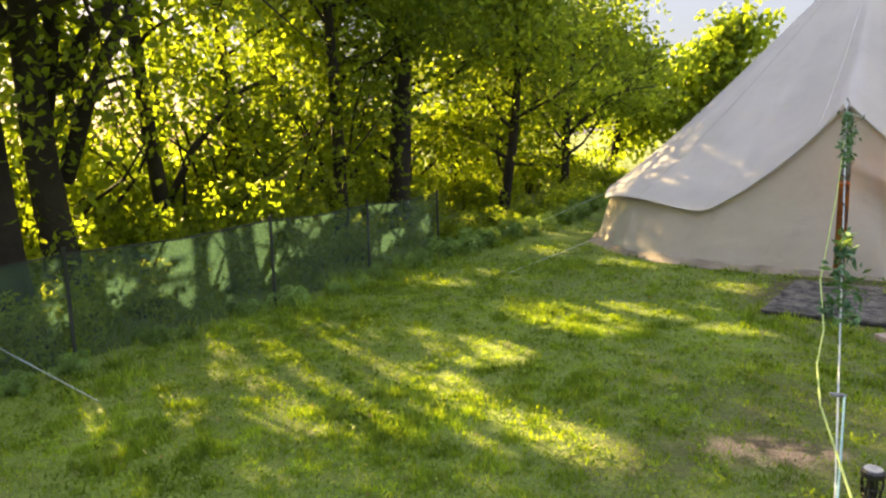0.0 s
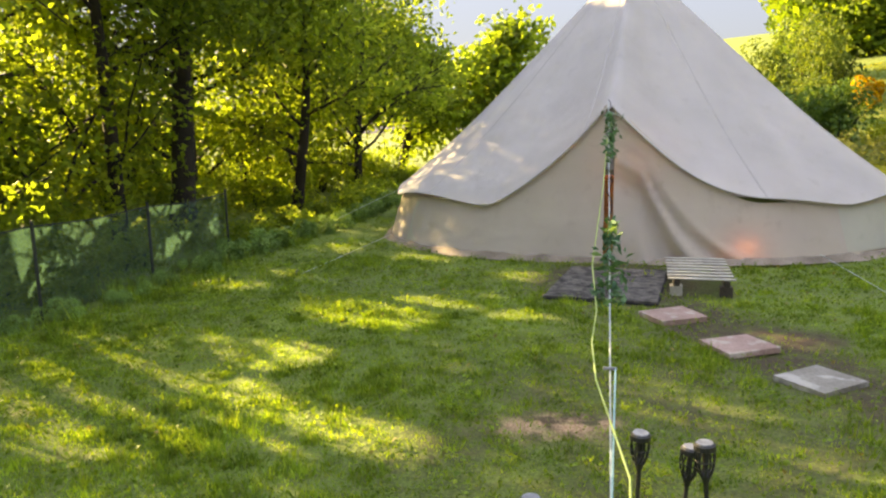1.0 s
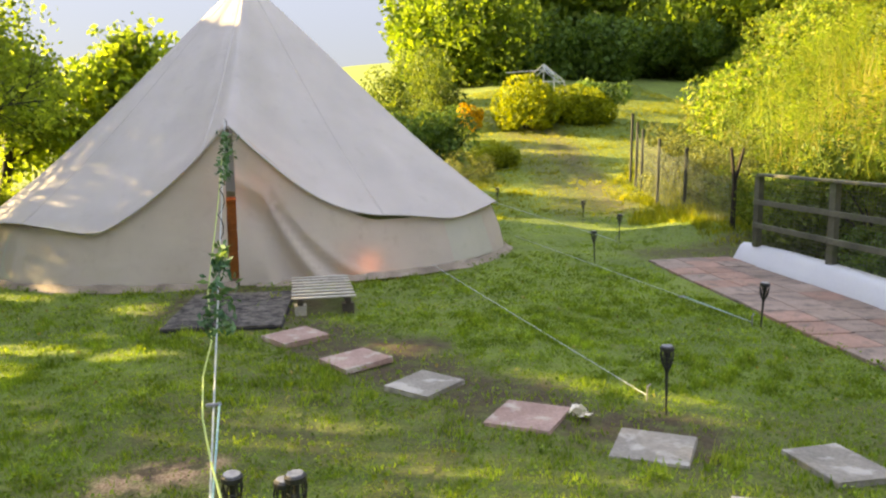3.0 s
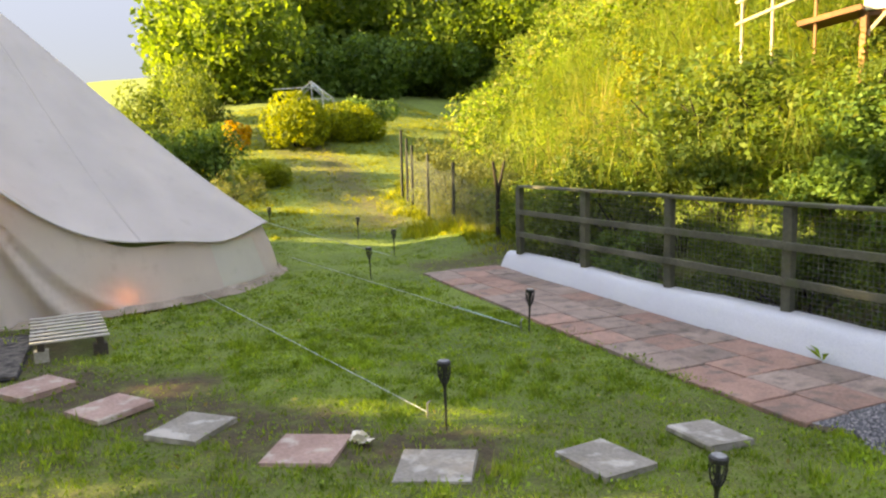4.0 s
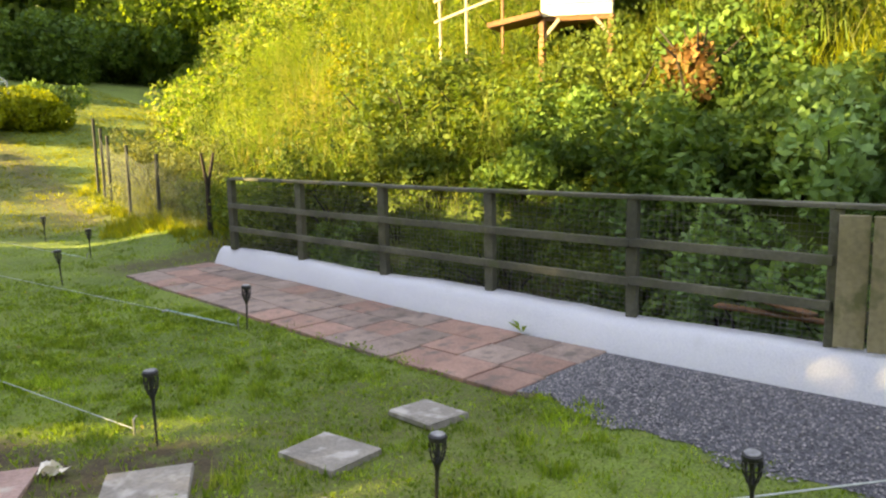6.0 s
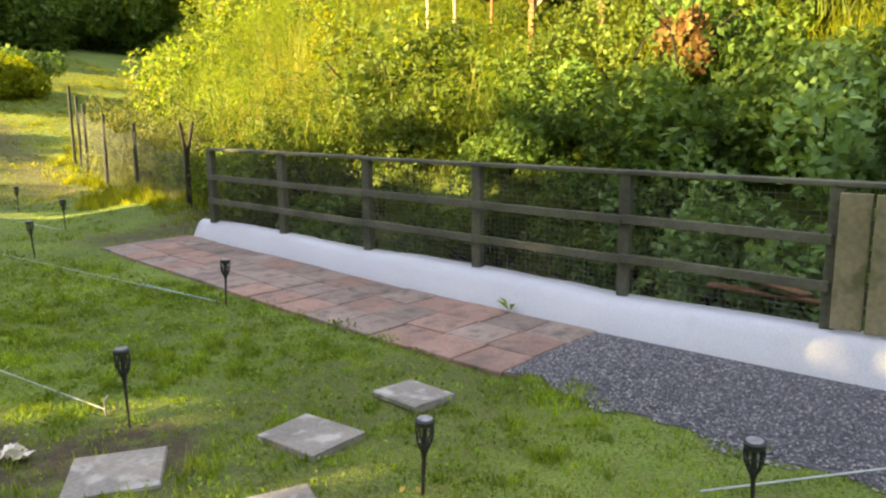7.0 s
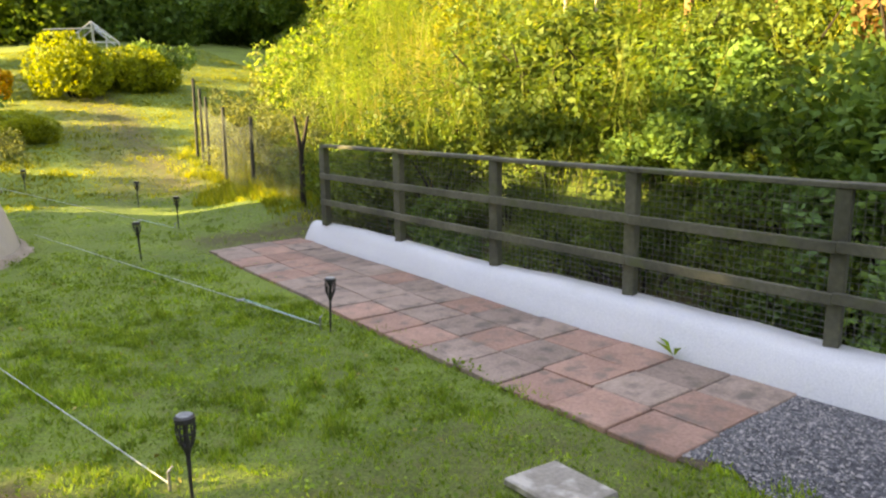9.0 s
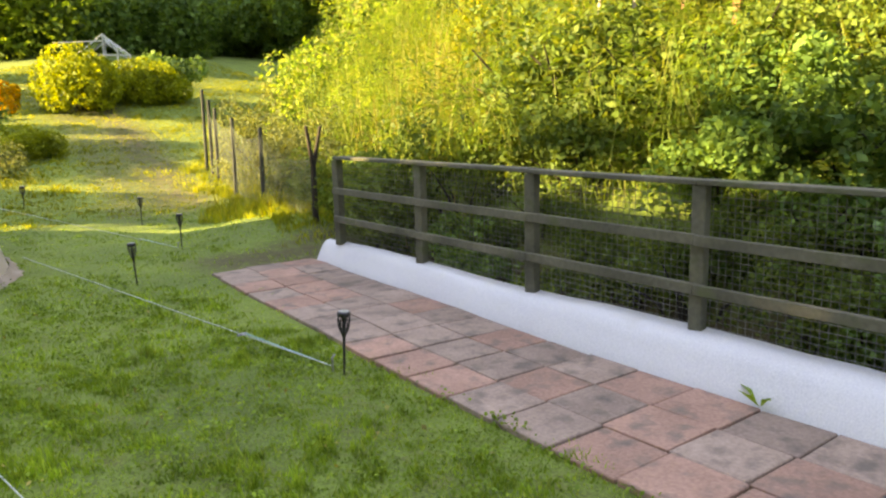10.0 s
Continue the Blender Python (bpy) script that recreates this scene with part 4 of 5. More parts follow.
def build_greenhouse():
    x, y = 10.67, 25.75
    z0 = float(height(x, y))
    t = thing("greenhouse", "small greenhouse with a pale grey gabled frame", "greenhouse", (x, y, z0), -22)
    top = 4.06 - z0
    ev = top - 0.62
    gm, nt, p = base_mat("greenhouse_glass")
    p.inputs["Transmission Weight"].default_value, p.inputs["Roughness"].default_value = 0.9, 0.1
    p.inputs["Base Color"].default_value = (0.8, 0.86, 0.84, 1)
    for yy in (0, 2.4):
        for a, b in (((-0.75, ev), (0, top)), ((0, top), (0.75, ev)), ((-0.75, 0), (-0.75, ev)), ((0.75, 0), (0.75, ev)), ((-0.75, ev), (0.75, ev)), ((0, 0), (0, top)), ((-0.38, 0), (-0.38, ev + 0.3)), ((0.38, 0), (0.38, ev + 0.3))):
            part("frame_bar", Geo().beam((a[0], yy, a[1]), (b[0], yy, b[1]), 0.04, 0.04), M_GLASSF, t)
    for a in ((-0.75, 0.05), (-0.75, ev), (0, top), (0.75, ev), (0.75, 0.05)):
        part("frame_bar", Geo().beam((a[0], 0, a[1]), (a[0], 2.4, a[1]), 0.04, 0.04), M_GLASSF, t)
    part("shelf_bar", Geo().beam((-1.35, 0, ev + 0.35), (0, 0, ev + 0.42), 0.03, 0.03), M_GLASSF, t)
    for sx in (-1, 1):
        g = Geo().add([(sx * 0.76, 0.03, ev), (sx * 0.02, 0.03, top), (sx * 0.02, 2.37, top), (sx * 0.76, 2.37, ev)], [(0, 1, 2, 3)])
        part("roof_pane", g, gm, t)
        g = Geo().add([(sx * 0.75, 0.03, 0), (sx * 0.75, 0.03, ev), (sx * 0.75, 2.37, ev), (sx * 0.75, 2.37, 0)], [(0, 1, 2, 3)])
        part("side_pane", g, gm, t)


build_greenhouse()

# ---- trees ----
# sunlit places on the lawn: x, y, half-lengths and turn; the gaps in the crowns let this light through
LIT = [(-1.75, 5.5, 0.55, 0.28, -20), (-2.15, 4.5, 0.42, 0.22, -20), (-2.15, 3.75, 0.5, 0.22, -25), (-2.05, 3.15, 0.6, 0.24, 10), (-1.4, 3.28, 0.55, 0.20, -5),
       (-3.3, 3.95, 0.5, 0.25, 0), (-2.9, 3.45, 0.45, 0.18, 10), (-3.02, 7.0, 0.30, 0.22, 0), (-1.2, 6.1, 0.4, 0.22, 0), (-0.78, 7.1, 0.26, 0.2, 0), (-1.85, 8.05, 0.35, 0.2, 0),
       (-3.4, 2.4, 0.35, 0.14, 40), (-3.6, 10.0, 0.4, 0.5, 0), (-3.1, 4.65, 0.5, 0.15, 10), (1.15, 5.3, 0.28, 0.14, -20), (-0.6, 5.6, 0.25, 0.12, 0), (-3.2, 8.6, 0.4, 0.3, 0), (-3.4, 4.2, 0.5, 0.3, 20), (-3.4, 2.6, 0.4, 0.25, 20), (-3.3, 6.3, 0.3, 0.2, 0), (5.2, 0.35, 0.25, 0.6, 0), (6.6, 2.35, 0.2, 0.1, 0),
       (2.5, 3.7, 0.4, 0.12, -55), (2.05, 4.3, 0.3, 0.09, -55), (5.05, 12.1, 0.9, 0.18, -35), (5.85, 10.7, 0.8, 0.22, -60), (6.8, 9.4, 0.9, 0.5, -45), (7.6, 14.4, 1.3, 0.65, -20), (11.4, 16.0, 1.2, 0.4, -25), (13.1, 17.0, 1.4, 0.5, -30), (9.0, 17.5, 0.6, 0.35, 0),
       (9.7, 5.9, 0.9, 0.8, 0), (9.3, 4.2, 0.5, 0.6, 0), (10.0, 2.7, 0.6, 0.5, 0), (12.2, 4.6, 1.3, 1.6, 0), (12.4, 1.4, 1.0, 0.7, 0), (15.5, 4.0, 1.8, 2.6, 0), (15.5, 0.0, 1.6, 1.0, 0), (10.6, 7.4, 0.9, 0.6, 0)]


def lit_gap(p):
    """True for points that stand between the sun and one of the sunlit places."""
    k = p[:, 2] / SUN.z
    qx, qy = p[:, 0] - SUN.x * k, p[:, 1] - SUN.y * k
    hit = np.zeros(len(p), bool)
    chance = np.modf(np.abs(np.sin(p @ np.array([12.9, 78.2, 37.7])) * 4375.85))[0]
    for x, y, a, b, rz in LIT:
        a, b = a * 1.25, b * 1.35
        c, s = math.cos(radians(rz)), math.sin(radians(rz))
        dx, dy = qx - x, qy - y
        gap = ((dx * c + dy * s) / a) ** 2 + ((-dx * s + dy * c) / b) ** 2 < 1.3 - 0.3 * chance
        hit |= gap & (chance < (0.85 if x == 5.2 else 1.0))        # a few leaves stay over the white wall
    return hit & (p[:, 2] > 0.3)


def grow(rng, base, h, r0, lean, limbs, spread, first_at=0.3):
    """A tapered, bent trunk with limbs and twigs. Returns the geometry and the points where leaves hang."""
    g = Geo()
    pts, rad = [], []
    n = 9
    bend = rng.normal(size=2) * 0.10
    for k in range(n):
        s = k / (n - 1)
        pts.append(Vector((base[0] + lean[0] * s + bend[0] * math.sin(3 * s), base[1] + lean[1] * s + bend[1] * math.sin(4 * s), base[2] - 0.15 + h * s)))
        rad.append(r0 * (1.25 - 0.25 * min(1, s * 8)) * (1 - 0.75 * s))
    g.tube(pts, rad, 9)
    tips = [pts[-1]]
    for i in range(limbs):
        s = first_at + (0.97 - first_at) * (i + rng.random()) / limbs
        k = min(n - 2, int(s * (n - 1)))
        a = pts[k].lerp(pts[k + 1], s * (n - 1) - k)
        az = rng.uniform(0, math.tau)
        L = spread * rng.uniform(0.6, 1.15) * (1.1 - 0.5 * s)
        d = Vector((math.cos(az), math.sin(az), rng.uniform(0.15, 0.8))).normalized()
        q = [a]
        for j in range(1, 6):
            d = (d + Vector(rng.normal(size=3) * 0.16) + Vector((0, 0, 0.05))).normalized()
            q.append(q[-1] + d * L / 5)
        rr = r0 * (1 - 0.75 * s) * 0.42
        g.tube(q, [rr * (1 - 0.15 * j) for j in range(6)], 6)
        tips += q[2:]
        for j in (2, 3, 4):
            for _ in range(2):
                e = (d + Vector(rng.normal(size=3) * 0.7)).normalized()
                w = [q[j], q[j] + e * L * 0.2, q[j] + e * L * 0.36 + Vector((0, 0, -0.03))]
                g.tube(w, [rr * 0.3, rr * 0.2, rr * 0.1], 4)
                tips += w[1:]
    return g, tips


def tree(name, label, base, h, r0, seed, leaves, lsize, spread, limbs=10, lean=(0, 0), mat=None, clump=0.35, first_at=0.3, carve=True, group="", forks=()):
    rng = np.random.default_rng(seed)
    z0 = float(height(base[0], base[1]))
    g, tips = grow(rng, (base[0], base[1], z0), h, r0, lean, limbs, spread, first_at)
    for fork in forks:
        q = [Vector((base[0] + a, base[1] + b, z0 + c)) for a, b, c in fork]
        g.tube(q, [r0 * 0.5 * (1 - 0.6 * k / len(q)) for k in range(len(q))], 7)
        tips += q[2:]
    t = thing(name, label, "tree", (base[0], base[1], z0), group=group)
    inv = Matrix.Translation((-base[0], -base[1], -z0))
    g.v = [tuple(inv @ Vector(v)) for v in g.v]
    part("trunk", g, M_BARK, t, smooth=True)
    tp = np.array([tuple(p) for p in tips])
    tp = tp[rng.random(len(tp)) < 0.45]
    p = tp[rng.integers(0, len(tp), leaves)] + rng.normal(size=(leaves, 3)) * clump * np.array([1, 1, 0.7])
    p = p[p[:, 2] > height(p[:, 0], p[:, 1]) + 0.25]
    if carve:
        p = p[~lit_gap(p)]
    co = leaf_cards(rng, p, lsize) - np.array([base[0], base[1], z0])
    o = new("crown", np_mesh("crown", co, 4, mat or L_TREE))
    o.parent = t
    return t


WOOD = "trees of the west wood"
F2 = (((0.0, 0.02, 1.9), (0.1, 0.35, 2.45), (0.1, 0.9, 2.95), (0.0, 1.6, 3.3), (0.2, 2.4, 3.7)), ((0.0, 0.0, 1.15), (0.05, 0.25, 1.8), (0.1, 0.5, 2.3), (0.0, 0.9, 2.7)), ((-0.1, -0.1, 1.4), (-0.1, 0.1, 2.4), (-0.2, 0.2, 3.6), (-0.2, 0.2, 4.6)))
F3 = (((0.0, 0.0, 0.8), (0.0, 0.4, 1.35), (0.1, 0.8, 1.75), (0.0, 1.3, 2.05), (0.0, 1.9, 2.2)),)
WEST = [  # x, y, height, trunk radius, lean, leaves, forks
    (-5.6, 3.45, 6.2, 0.18, (-0.1, -0.1), 3000, ()), (-5.6, 4.0, 6.2, 0.155, (0.1, 0.05), 3600, F2), (-5.9, 2.0, 6.2, 0.16, (0, -0.2), 3000, ()), (-6.5, 5.9, 6.2, 0.10, (-0.3, -0.35), 6000, F3),
    (-5.8, 8.15, 6.2, 0.10, (-0.1, -0.3), 6500, ()), (-7.0, 7.5, 6.2, 0.085, (-0.2, -0.3), 8000, ()), (-5.6, 9.2, 6.2, 0.18, (0.1, 0.15), 4200, ()), (-6.6, 11.2, 6.2, 0.12, (0.2, 0.3), 8500, ()),
    (-5.4, 12.6, 5.3, 0.11, (0.1, 0.0), 8500, ()), (-8.6, 9.8, 6.2, 0.12, (0.2, 0.3), 6000, ()), (-7.2, 14.2, 5.0, 0.12, (0.2, 0.3), 5200, ()), (-5.2, 15.6, 4.2, 0.10, (0.2, 0.3), 4800, ()),
    (-8.2, 4.2, 6.2, 0.10, (0.3, 0.2), 3000, ()), (-6.4, 0.2, 6.2, 0.15, (0.0, 0.0), 3600, ()), (-6.0, -2.6, 6.2, 0.15, (0.0, 0.0), 3600, ()), (-7.5, 10.6, 6.2, 0.11, (0.0, 0.0), 4800, ()), (-9.5, 7.0, 6.2, 0.11, (0.0, 0.0), 6000, ()), (-10.5, 12.0, 5.5, 0.11, (0.0, 0.0), 3000, ())]
for k, (x, y, h, r, lean, n, fk) in enumerate(WEST):
    tree("tree", "tall dark-trunked broadleaf tree with backlit green leaves", (x, y), h, r, 100 + k, int(n * (2.5 if y < 5 else 2.0 if y < 9.5 else 1.5)), 0.062 if y < 11 else 0.075, 2.4, 18, lean, L_TREE, 0.34, 0.36 if y < 10 else 0.15, True, WOOD, fk)


def thicket(x, y, w, h, n, seed):
    """A tall loose hazel: several stems from one base, leaves down to the ground."""
    rng = np.random.default_rng(seed)
    z0 = float(height(x, y))
    t = thing("hazel", "tall backlit hazel bush between the trees", "bush", (x, y, z0), group="hazels of the wood")
    tips = []
    for k in range(7):
        a = k * math.tau / 7 + rng.uniform(-0.4, 0.4)
        q = [Vector((0, 0, -0.1))]
        d = Vector((math.cos(a) * 0.35, math.sin(a) * 0.35, 1)).normalized()
        for j in range(5):
            d = (d + Vector(rng.normal(size=3) * 0.14) + Vector((math.cos(a), math.sin(a), 0)) * 0.09).normalized()
            q.append(q[-1] + d * h * rng.uniform(0.75, 1.0) / 5)
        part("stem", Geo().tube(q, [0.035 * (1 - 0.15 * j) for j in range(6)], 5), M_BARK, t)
        tips += q[1:]
    tp = np.array([tuple(q) for q in tips]) + np.array([x, y, z0])
    p = tp[rng.integers(0, len(tp), n)] + rng.normal(size=(n, 3)) * np.array([w, w, w * 0.8]) * 0.42
    p = p[p[:, 2] > height(p[:, 0], p[:, 1]) + 0.1]
    p = p[~lit_gap(p)]
    o = new("foliage", np_mesh("foliage", leaf_cards(rng, p, 0.07) - np.array([x, y, z0]), 4, L_TREE))
    o.parent = t


for k, (x, y, h) in enumerate(((-6.9, 16.4, 5.6), (-5.9, 17.8, 4.9))):
    tree("tree", "dense leafy tree of the wood behind the lawn edge", (x, y), h, 0.11, 180 + k, 11000, 0.085, 1.9, 16, (0.1, 0.1), L_TREE, 0.5, 0.08, True, WOOD)
# tall trees added deeper in the wood, bare below; unseen crowns block stray sun
for k, (x, y) in enumerate(((-11.0, 8.4), (-11.2, 10.1), (-11.0, 11.7), (-11.3, 13.3), (-11.0, 14.9))):
    tree("tree", "tall tree added deep in the wood, its high crown blocking stray sun", (x, y), 7.4, 0.12, 210 + k, 8000, 0.10, 1.7, 14, (0.0, 0.0), L_TREE, 0.4, 0.72, True, WOOD)
k = 0
rng = np.random.default_rng(65)
for y0 in np.arange(-2.0, 17.5, 1.7):
    for x0, h, nl in ((-7.3, 2.8, 2900), (-9.6, 3.1, 5200)):
        x, y = x0 + rng.uniform(-0.5, 0.5), y0 + rng.uniform(-0.6, 0.6)
        if abs(math.degrees(math.atan2(-x, y)) - 46) < 5.0 and h > 3:
            h = 1.5
        nl = nl // 2 if y > 9 else nl
        thicket(x, y, 1.0, min(h, 2.4) if y > 13 else h, nl, 700 + k)
        k += 1
for x, y, h in ((-6.3, 7.4, 3.0), (-6.25, 8.7, 3.2), (-6.6, 6.2, 2.2)):
    thicket(x, y, 1.0, h, 4200, 780 + k)
    k += 1
tree("tree", "small round sunlit tree behind the tent", (-2.9, 21.5), 3.6, 0.12, 160, 7000, 0.14, 1.4, 12, (0.3, 0), L_TREE, 0.42, 0.15, True)
tree("tree", "tall leafy tree at the wood edge behind the tent", (-5.6, 20.5), 4.0, 0.14, 161, 7500, 0.13, 1.7, 12, (0.2, 0), L_TREE, 0.4, 0.15, True)

# ---- shrubs ----


def shrub_mesh(name, seed, n, rx, ry, rz, lsize, mat, shell=0.55, lumps=9, flat=0.0):
    """Leaves of a lumpy shrub, open at the base."""
    rng = np.random.default_rng(seed)
    c = rng.normal(size=(lumps, 3)) * np.array([0.42, 0.42, 0.26]) + np.array([0, 0, 0.5])
    c[:, 2] = np.clip(c[:, 2], 0.15, 0.85)
    r = rng.uniform(0.28, 0.5, lumps)
    k = rng.integers(0, lumps, n)
    d = rng.normal(size=(n, 3))
    d /= np.linalg.norm(d, axis=1, keepdims=True)
    rad = rng.uniform(shell, 1.05, n) ** 0.6
    p = (c[k] + d * (r[k] * rad)[:, None]) * np.array([rx, ry, rz])
    p = p[p[:, 2] > -0.15 * rz]
    return np_mesh(name, leaf_cards(rng, p, lsize), 4, mat)


def weed_mesh(name, seed, mat):
    """A stand of tall soft weeds: upright stalks, each feathered with narrow leaves, and grass between."""
    rng = np.random.default_rng(seed)
    n, m = 60, 26
    root = rng.normal(size=(n, 2)) * 0.36
    lean = root * 0.35 + rng.normal(size=(n, 2)) * 0.10
    tall = rng.uniform(0.55, 1.15, n) * (1.1 - 0.45 * np.hypot(root[:, 0], root[:, 1]))
    f = rng.uniform(0.12, 1.0, (n, m))
    p = np.stack([root[:, :1] + lean[:, :1] * f ** 1.6, root[:, 1:] + lean[:, 1:] * f ** 1.6, tall[:, None] * f], -1)
    p = (p + rng.normal(size=p.shape) * 0.022).reshape(-1, 3)
    az = rng.uniform(0, math.tau, len(p))
    d = np.stack([np.cos(az), np.sin(az), rng.uniform(-0.1, 0.9, len(p))], 1)
    side = np.stack([-np.sin(az), np.cos(az), np.zeros(len(p))], 1) * 0.011
    L = rng.uniform(0.06, 0.13, (len(p), 1))
    leaf = np.stack([p, p + d * L * 0.5 + side, p + d * L - np.array([0, 0, 0.02]), p + d * L * 0.5 - side], 1)
    g = np.column_stack([rng.normal(size=(420, 2)) * 0.42, np.zeros(420)])
    b = blades(rng, g[:, :2], g[:, 2], 0.35 + 0.45 * rng.random(420), 0.006, 0.45)
    b = np.concatenate([b, b[:, 2:3] * 0.999 + b[:, 1:2] * 0.001], 1)
    return np_mesh(name, np.concatenate([leaf, b]), 4, mat)


def stems_mesh(name, seed, n, rx, rz, mat):
    rng = np.random.default_rng(seed)
    g = Geo()
    for _ in range(n):
        a, q = rng.uniform(0, math.tau), rng.uniform(0.2, 0.75)
        tip = Vector((math.cos(a) * rx * q, math.sin(a) * rx * q, rz * rng.uniform(0.5, 0.85)))
        g.tube([(0.1 * tip.x, 0.1 * tip.y, -0.25), tip * 0.5 + Vector((0, 0, 0.08)), tip], [0.02, 0.014, 0.006], 5)
    return g.mesh(name, mat)


STEMS = stems_mesh("stems", 5, 9, 0.8, 0.9, M_BARK)
SHAPES = {
    "bank": [shrub_mesh("foliage", 31 + k, 3300, 0.85, 0.85, 0.95, 0.046, L_SHRUB) for k in range(4)],
    "weed": [weed_mesh("foliage", 231 + k, L_WEED) for k in range(4)],
    "brush": [shrub_mesh("foliage", 261 + k, 2600, 0.75, 0.75, 1.1, 0.04, L_BRUSH) for k in range(2)],
    "bramble": [shrub_mesh("foliage", 271 + k, 1900, 0.9, 0.9, 1.0, 0.05, L_SHADED, 0.7, 11) for k in range(2)],
    "broad": [shrub_mesh("foliage", 251 + k, 2400, 0.9, 0.9, 1.1, 0.075, L_BROAD) for k in range(2)],
    "tall": [shrub_mesh("foliage", 41 + k, 1500, 0.7, 0.7, 1.1, 0.06, L_TALL) for k in range(3)],
    "dark": [shrub_mesh("foliage", 51 + k, 2900, 0.9, 0.9, 1.1, 0.07, L_DARK) for k in range(3)],
    "wood": [shrub_mesh("foliage", 61 + k, 1500, 1.0, 1.0, 1.1, 0.07, L_TREE) for k in range(3)],
    "gold": [shrub_mesh("foliage", 71, 7000, 1.0, 0.9, 0.92, 0.055, L_GOLD, 0.8, 14)],
    "orange": [shrub_mesh("foliage", 72, 1800, 0.7, 0.6, 0.85, 0.10, L_ORANGE, 0.7, 10)],
    "rust": [shrub_mesh("foliage", 73, 1500, 0.35, 0.35, 0.5, 0.06, L_RUST)],
    "hedge": [shrub_mesh("foliage", 81 + k, 5000, 2.0, 1.6, 2.2, 0.14, L_DARK, 0.6, 12) for k in range(2)],
    "far": [shrub_mesh("foliage", 91 + k, 7000, 2.6, 2.4, 3.2, 0.135, L_FAR, 0.6, 18) for k in range(3)],
}


CLOUD = []
for k in range(3):
    me = shrub_mesh("cloud", 131 + k, 1250, 0.85, 0.85, 0.95, 0.078, L_WEED)
    co = np.zeros(len(me.vertices) * 3, dtype=np.float32)
    me.vertices.foreach_get("co", co)
    CLOUD.append(co.reshape(-1, 4, 3).astype(float))
    bpy.data.meshes.remove(me)


def shrub(kind, x, y, s, seed, name, label, category="shrub", group="", dz=-0.08, sz=1.0):
    rng = np.random.default_rng(seed)
    z = float(height(x, y)) + dz
    t = new(name)
    t.matrix_basis = pose(x, y, z, 0, 0, float(rng.uniform(0, 360))) @ Matrix.Diagonal((s, s, s * sz, 1))
    tagged(t, label, category, group)
    f = new("foliage", SHAPES[kind][int(rng.integers(0, len(SHAPES[kind])))])
    f.parent = t
    st = new("branchwork", STEMS)
    st.parent = t
    return t


def plant_bank():
    rng = np.random.default_rng(77)
    n = 0
    far = []
    for u0 in np.arange(0.15, 10.5, 0.64):
        for y0 in np.arange(-4.0, 26.0, 0.85 + 0.05 * u0):
            y = y0 + rng.uniform(-0.35, 0.35)
            u = u0 + rng.uniform(-0.3, 0.3)
            x = float(np.interp(y, XB_Y, XB_X)) + u
            if (8.5 < x < 10.3 and 3.9 < y < 5.4) or (-0.2 < y < 2.5 and u < 1.0) or rng.random() < 0.03:
                continue
            if math.hypot(x, y) > 24 and rng.random() < 0.5:
                continue
            kind = "bank"
            if y < 3.4 and u < 2.6:
                kind = "dark" if rng.random() < 0.7 else "bank"
            elif 4.0 < y < 5.3 and 1.2 < u < 3.0:
                kind = "weed"
            elif 5.2 < y < 6.9 and 0.9 < u < 2.4:
                kind = "bramble"
            elif u > 0.9 and y > 4.5:
                kind = "weed" if rng.random() < 0.72 else "tall" if rng.random() < 0.4 else "bank"
            elif u > 2.6 and rng.random() < 0.4:
                kind = "weed"
            elif u < 1.1 and y < 7.6 and rng.random() < 0.2:
                kind = "dark"
            if u > 5.2 or y > 16:
                z = float(height(x, y)) - 0.2
                a, q = float(rng.uniform(0, math.tau)), float(rng.uniform(0.75, 1.15) + 0.03 * u)
                c = CLOUD[int(rng.integers(0, 3))] * q
                c = np.stack([c[..., 0] * math.cos(a) - c[..., 1] * math.sin(a), c[..., 0] * math.sin(a) + c[..., 1] * math.cos(a), c[..., 2]], -1) + np.array([x, y, z])
                far.append(c)
                continue
            lab = {"bramble": "open bramble bush on the bank, leaves darkened for its inner shade", "bank": "sunlit bramble and hawthorn scrub on the bank", "dark": "dark green broad-leaved scrub on the bank", "tall": "yellow-green leafy weeds standing on the bank", "weed": "soft tall yellow-green weeds and grass on the bank"}[kind]
            shrub(kind, x, y, float(rng.uniform(0.65, 1.0) + 0.03 * u) * (1.1 if kind == "weed" else 1.0), 1000 + n, "bank_shrub", lab, "shrub", "scrub of the bank", -0.2, float(rng.uniform(0.75, 1.2)))
            n += 1

    tagged(new("far_scrub", np_mesh("far_scrub", np.concatenate(far), 4, L_WEED)), "sunlit scrub covering the upper bank", "scrub", kind="stuff")


plant_bank()
# grey-green brush behind the stake fence
for k, (x, y, q) in enumerate(((7.85, 10.9, 0.75), (8.2, 11.9, 0.85), (8.45, 12.9, 0.9), (8.9, 14.0, 1.0), (9.3, 15.2, 1.0), (8.0, 10.2, 0.8), (8.9, 13.0, 1.0))):
    shrub("brush", x, y, q, 1780 + k, "bank_shrub", "grey-green brushwood behind the stake fence", "shrub", "brush behind the stakes", -0.1, 1.1)
for k, (x, y) in enumerate(((7.3, 9.3), (7.5, 9.9), (7.25, 8.7))):
    shrub("weed", x, y, 0.65, 1795 + k, "bank_shrub", "soft tall yellow-green weeds and grass on the bank", "shrub", "scrub of the bank", -0.1, 1.0)
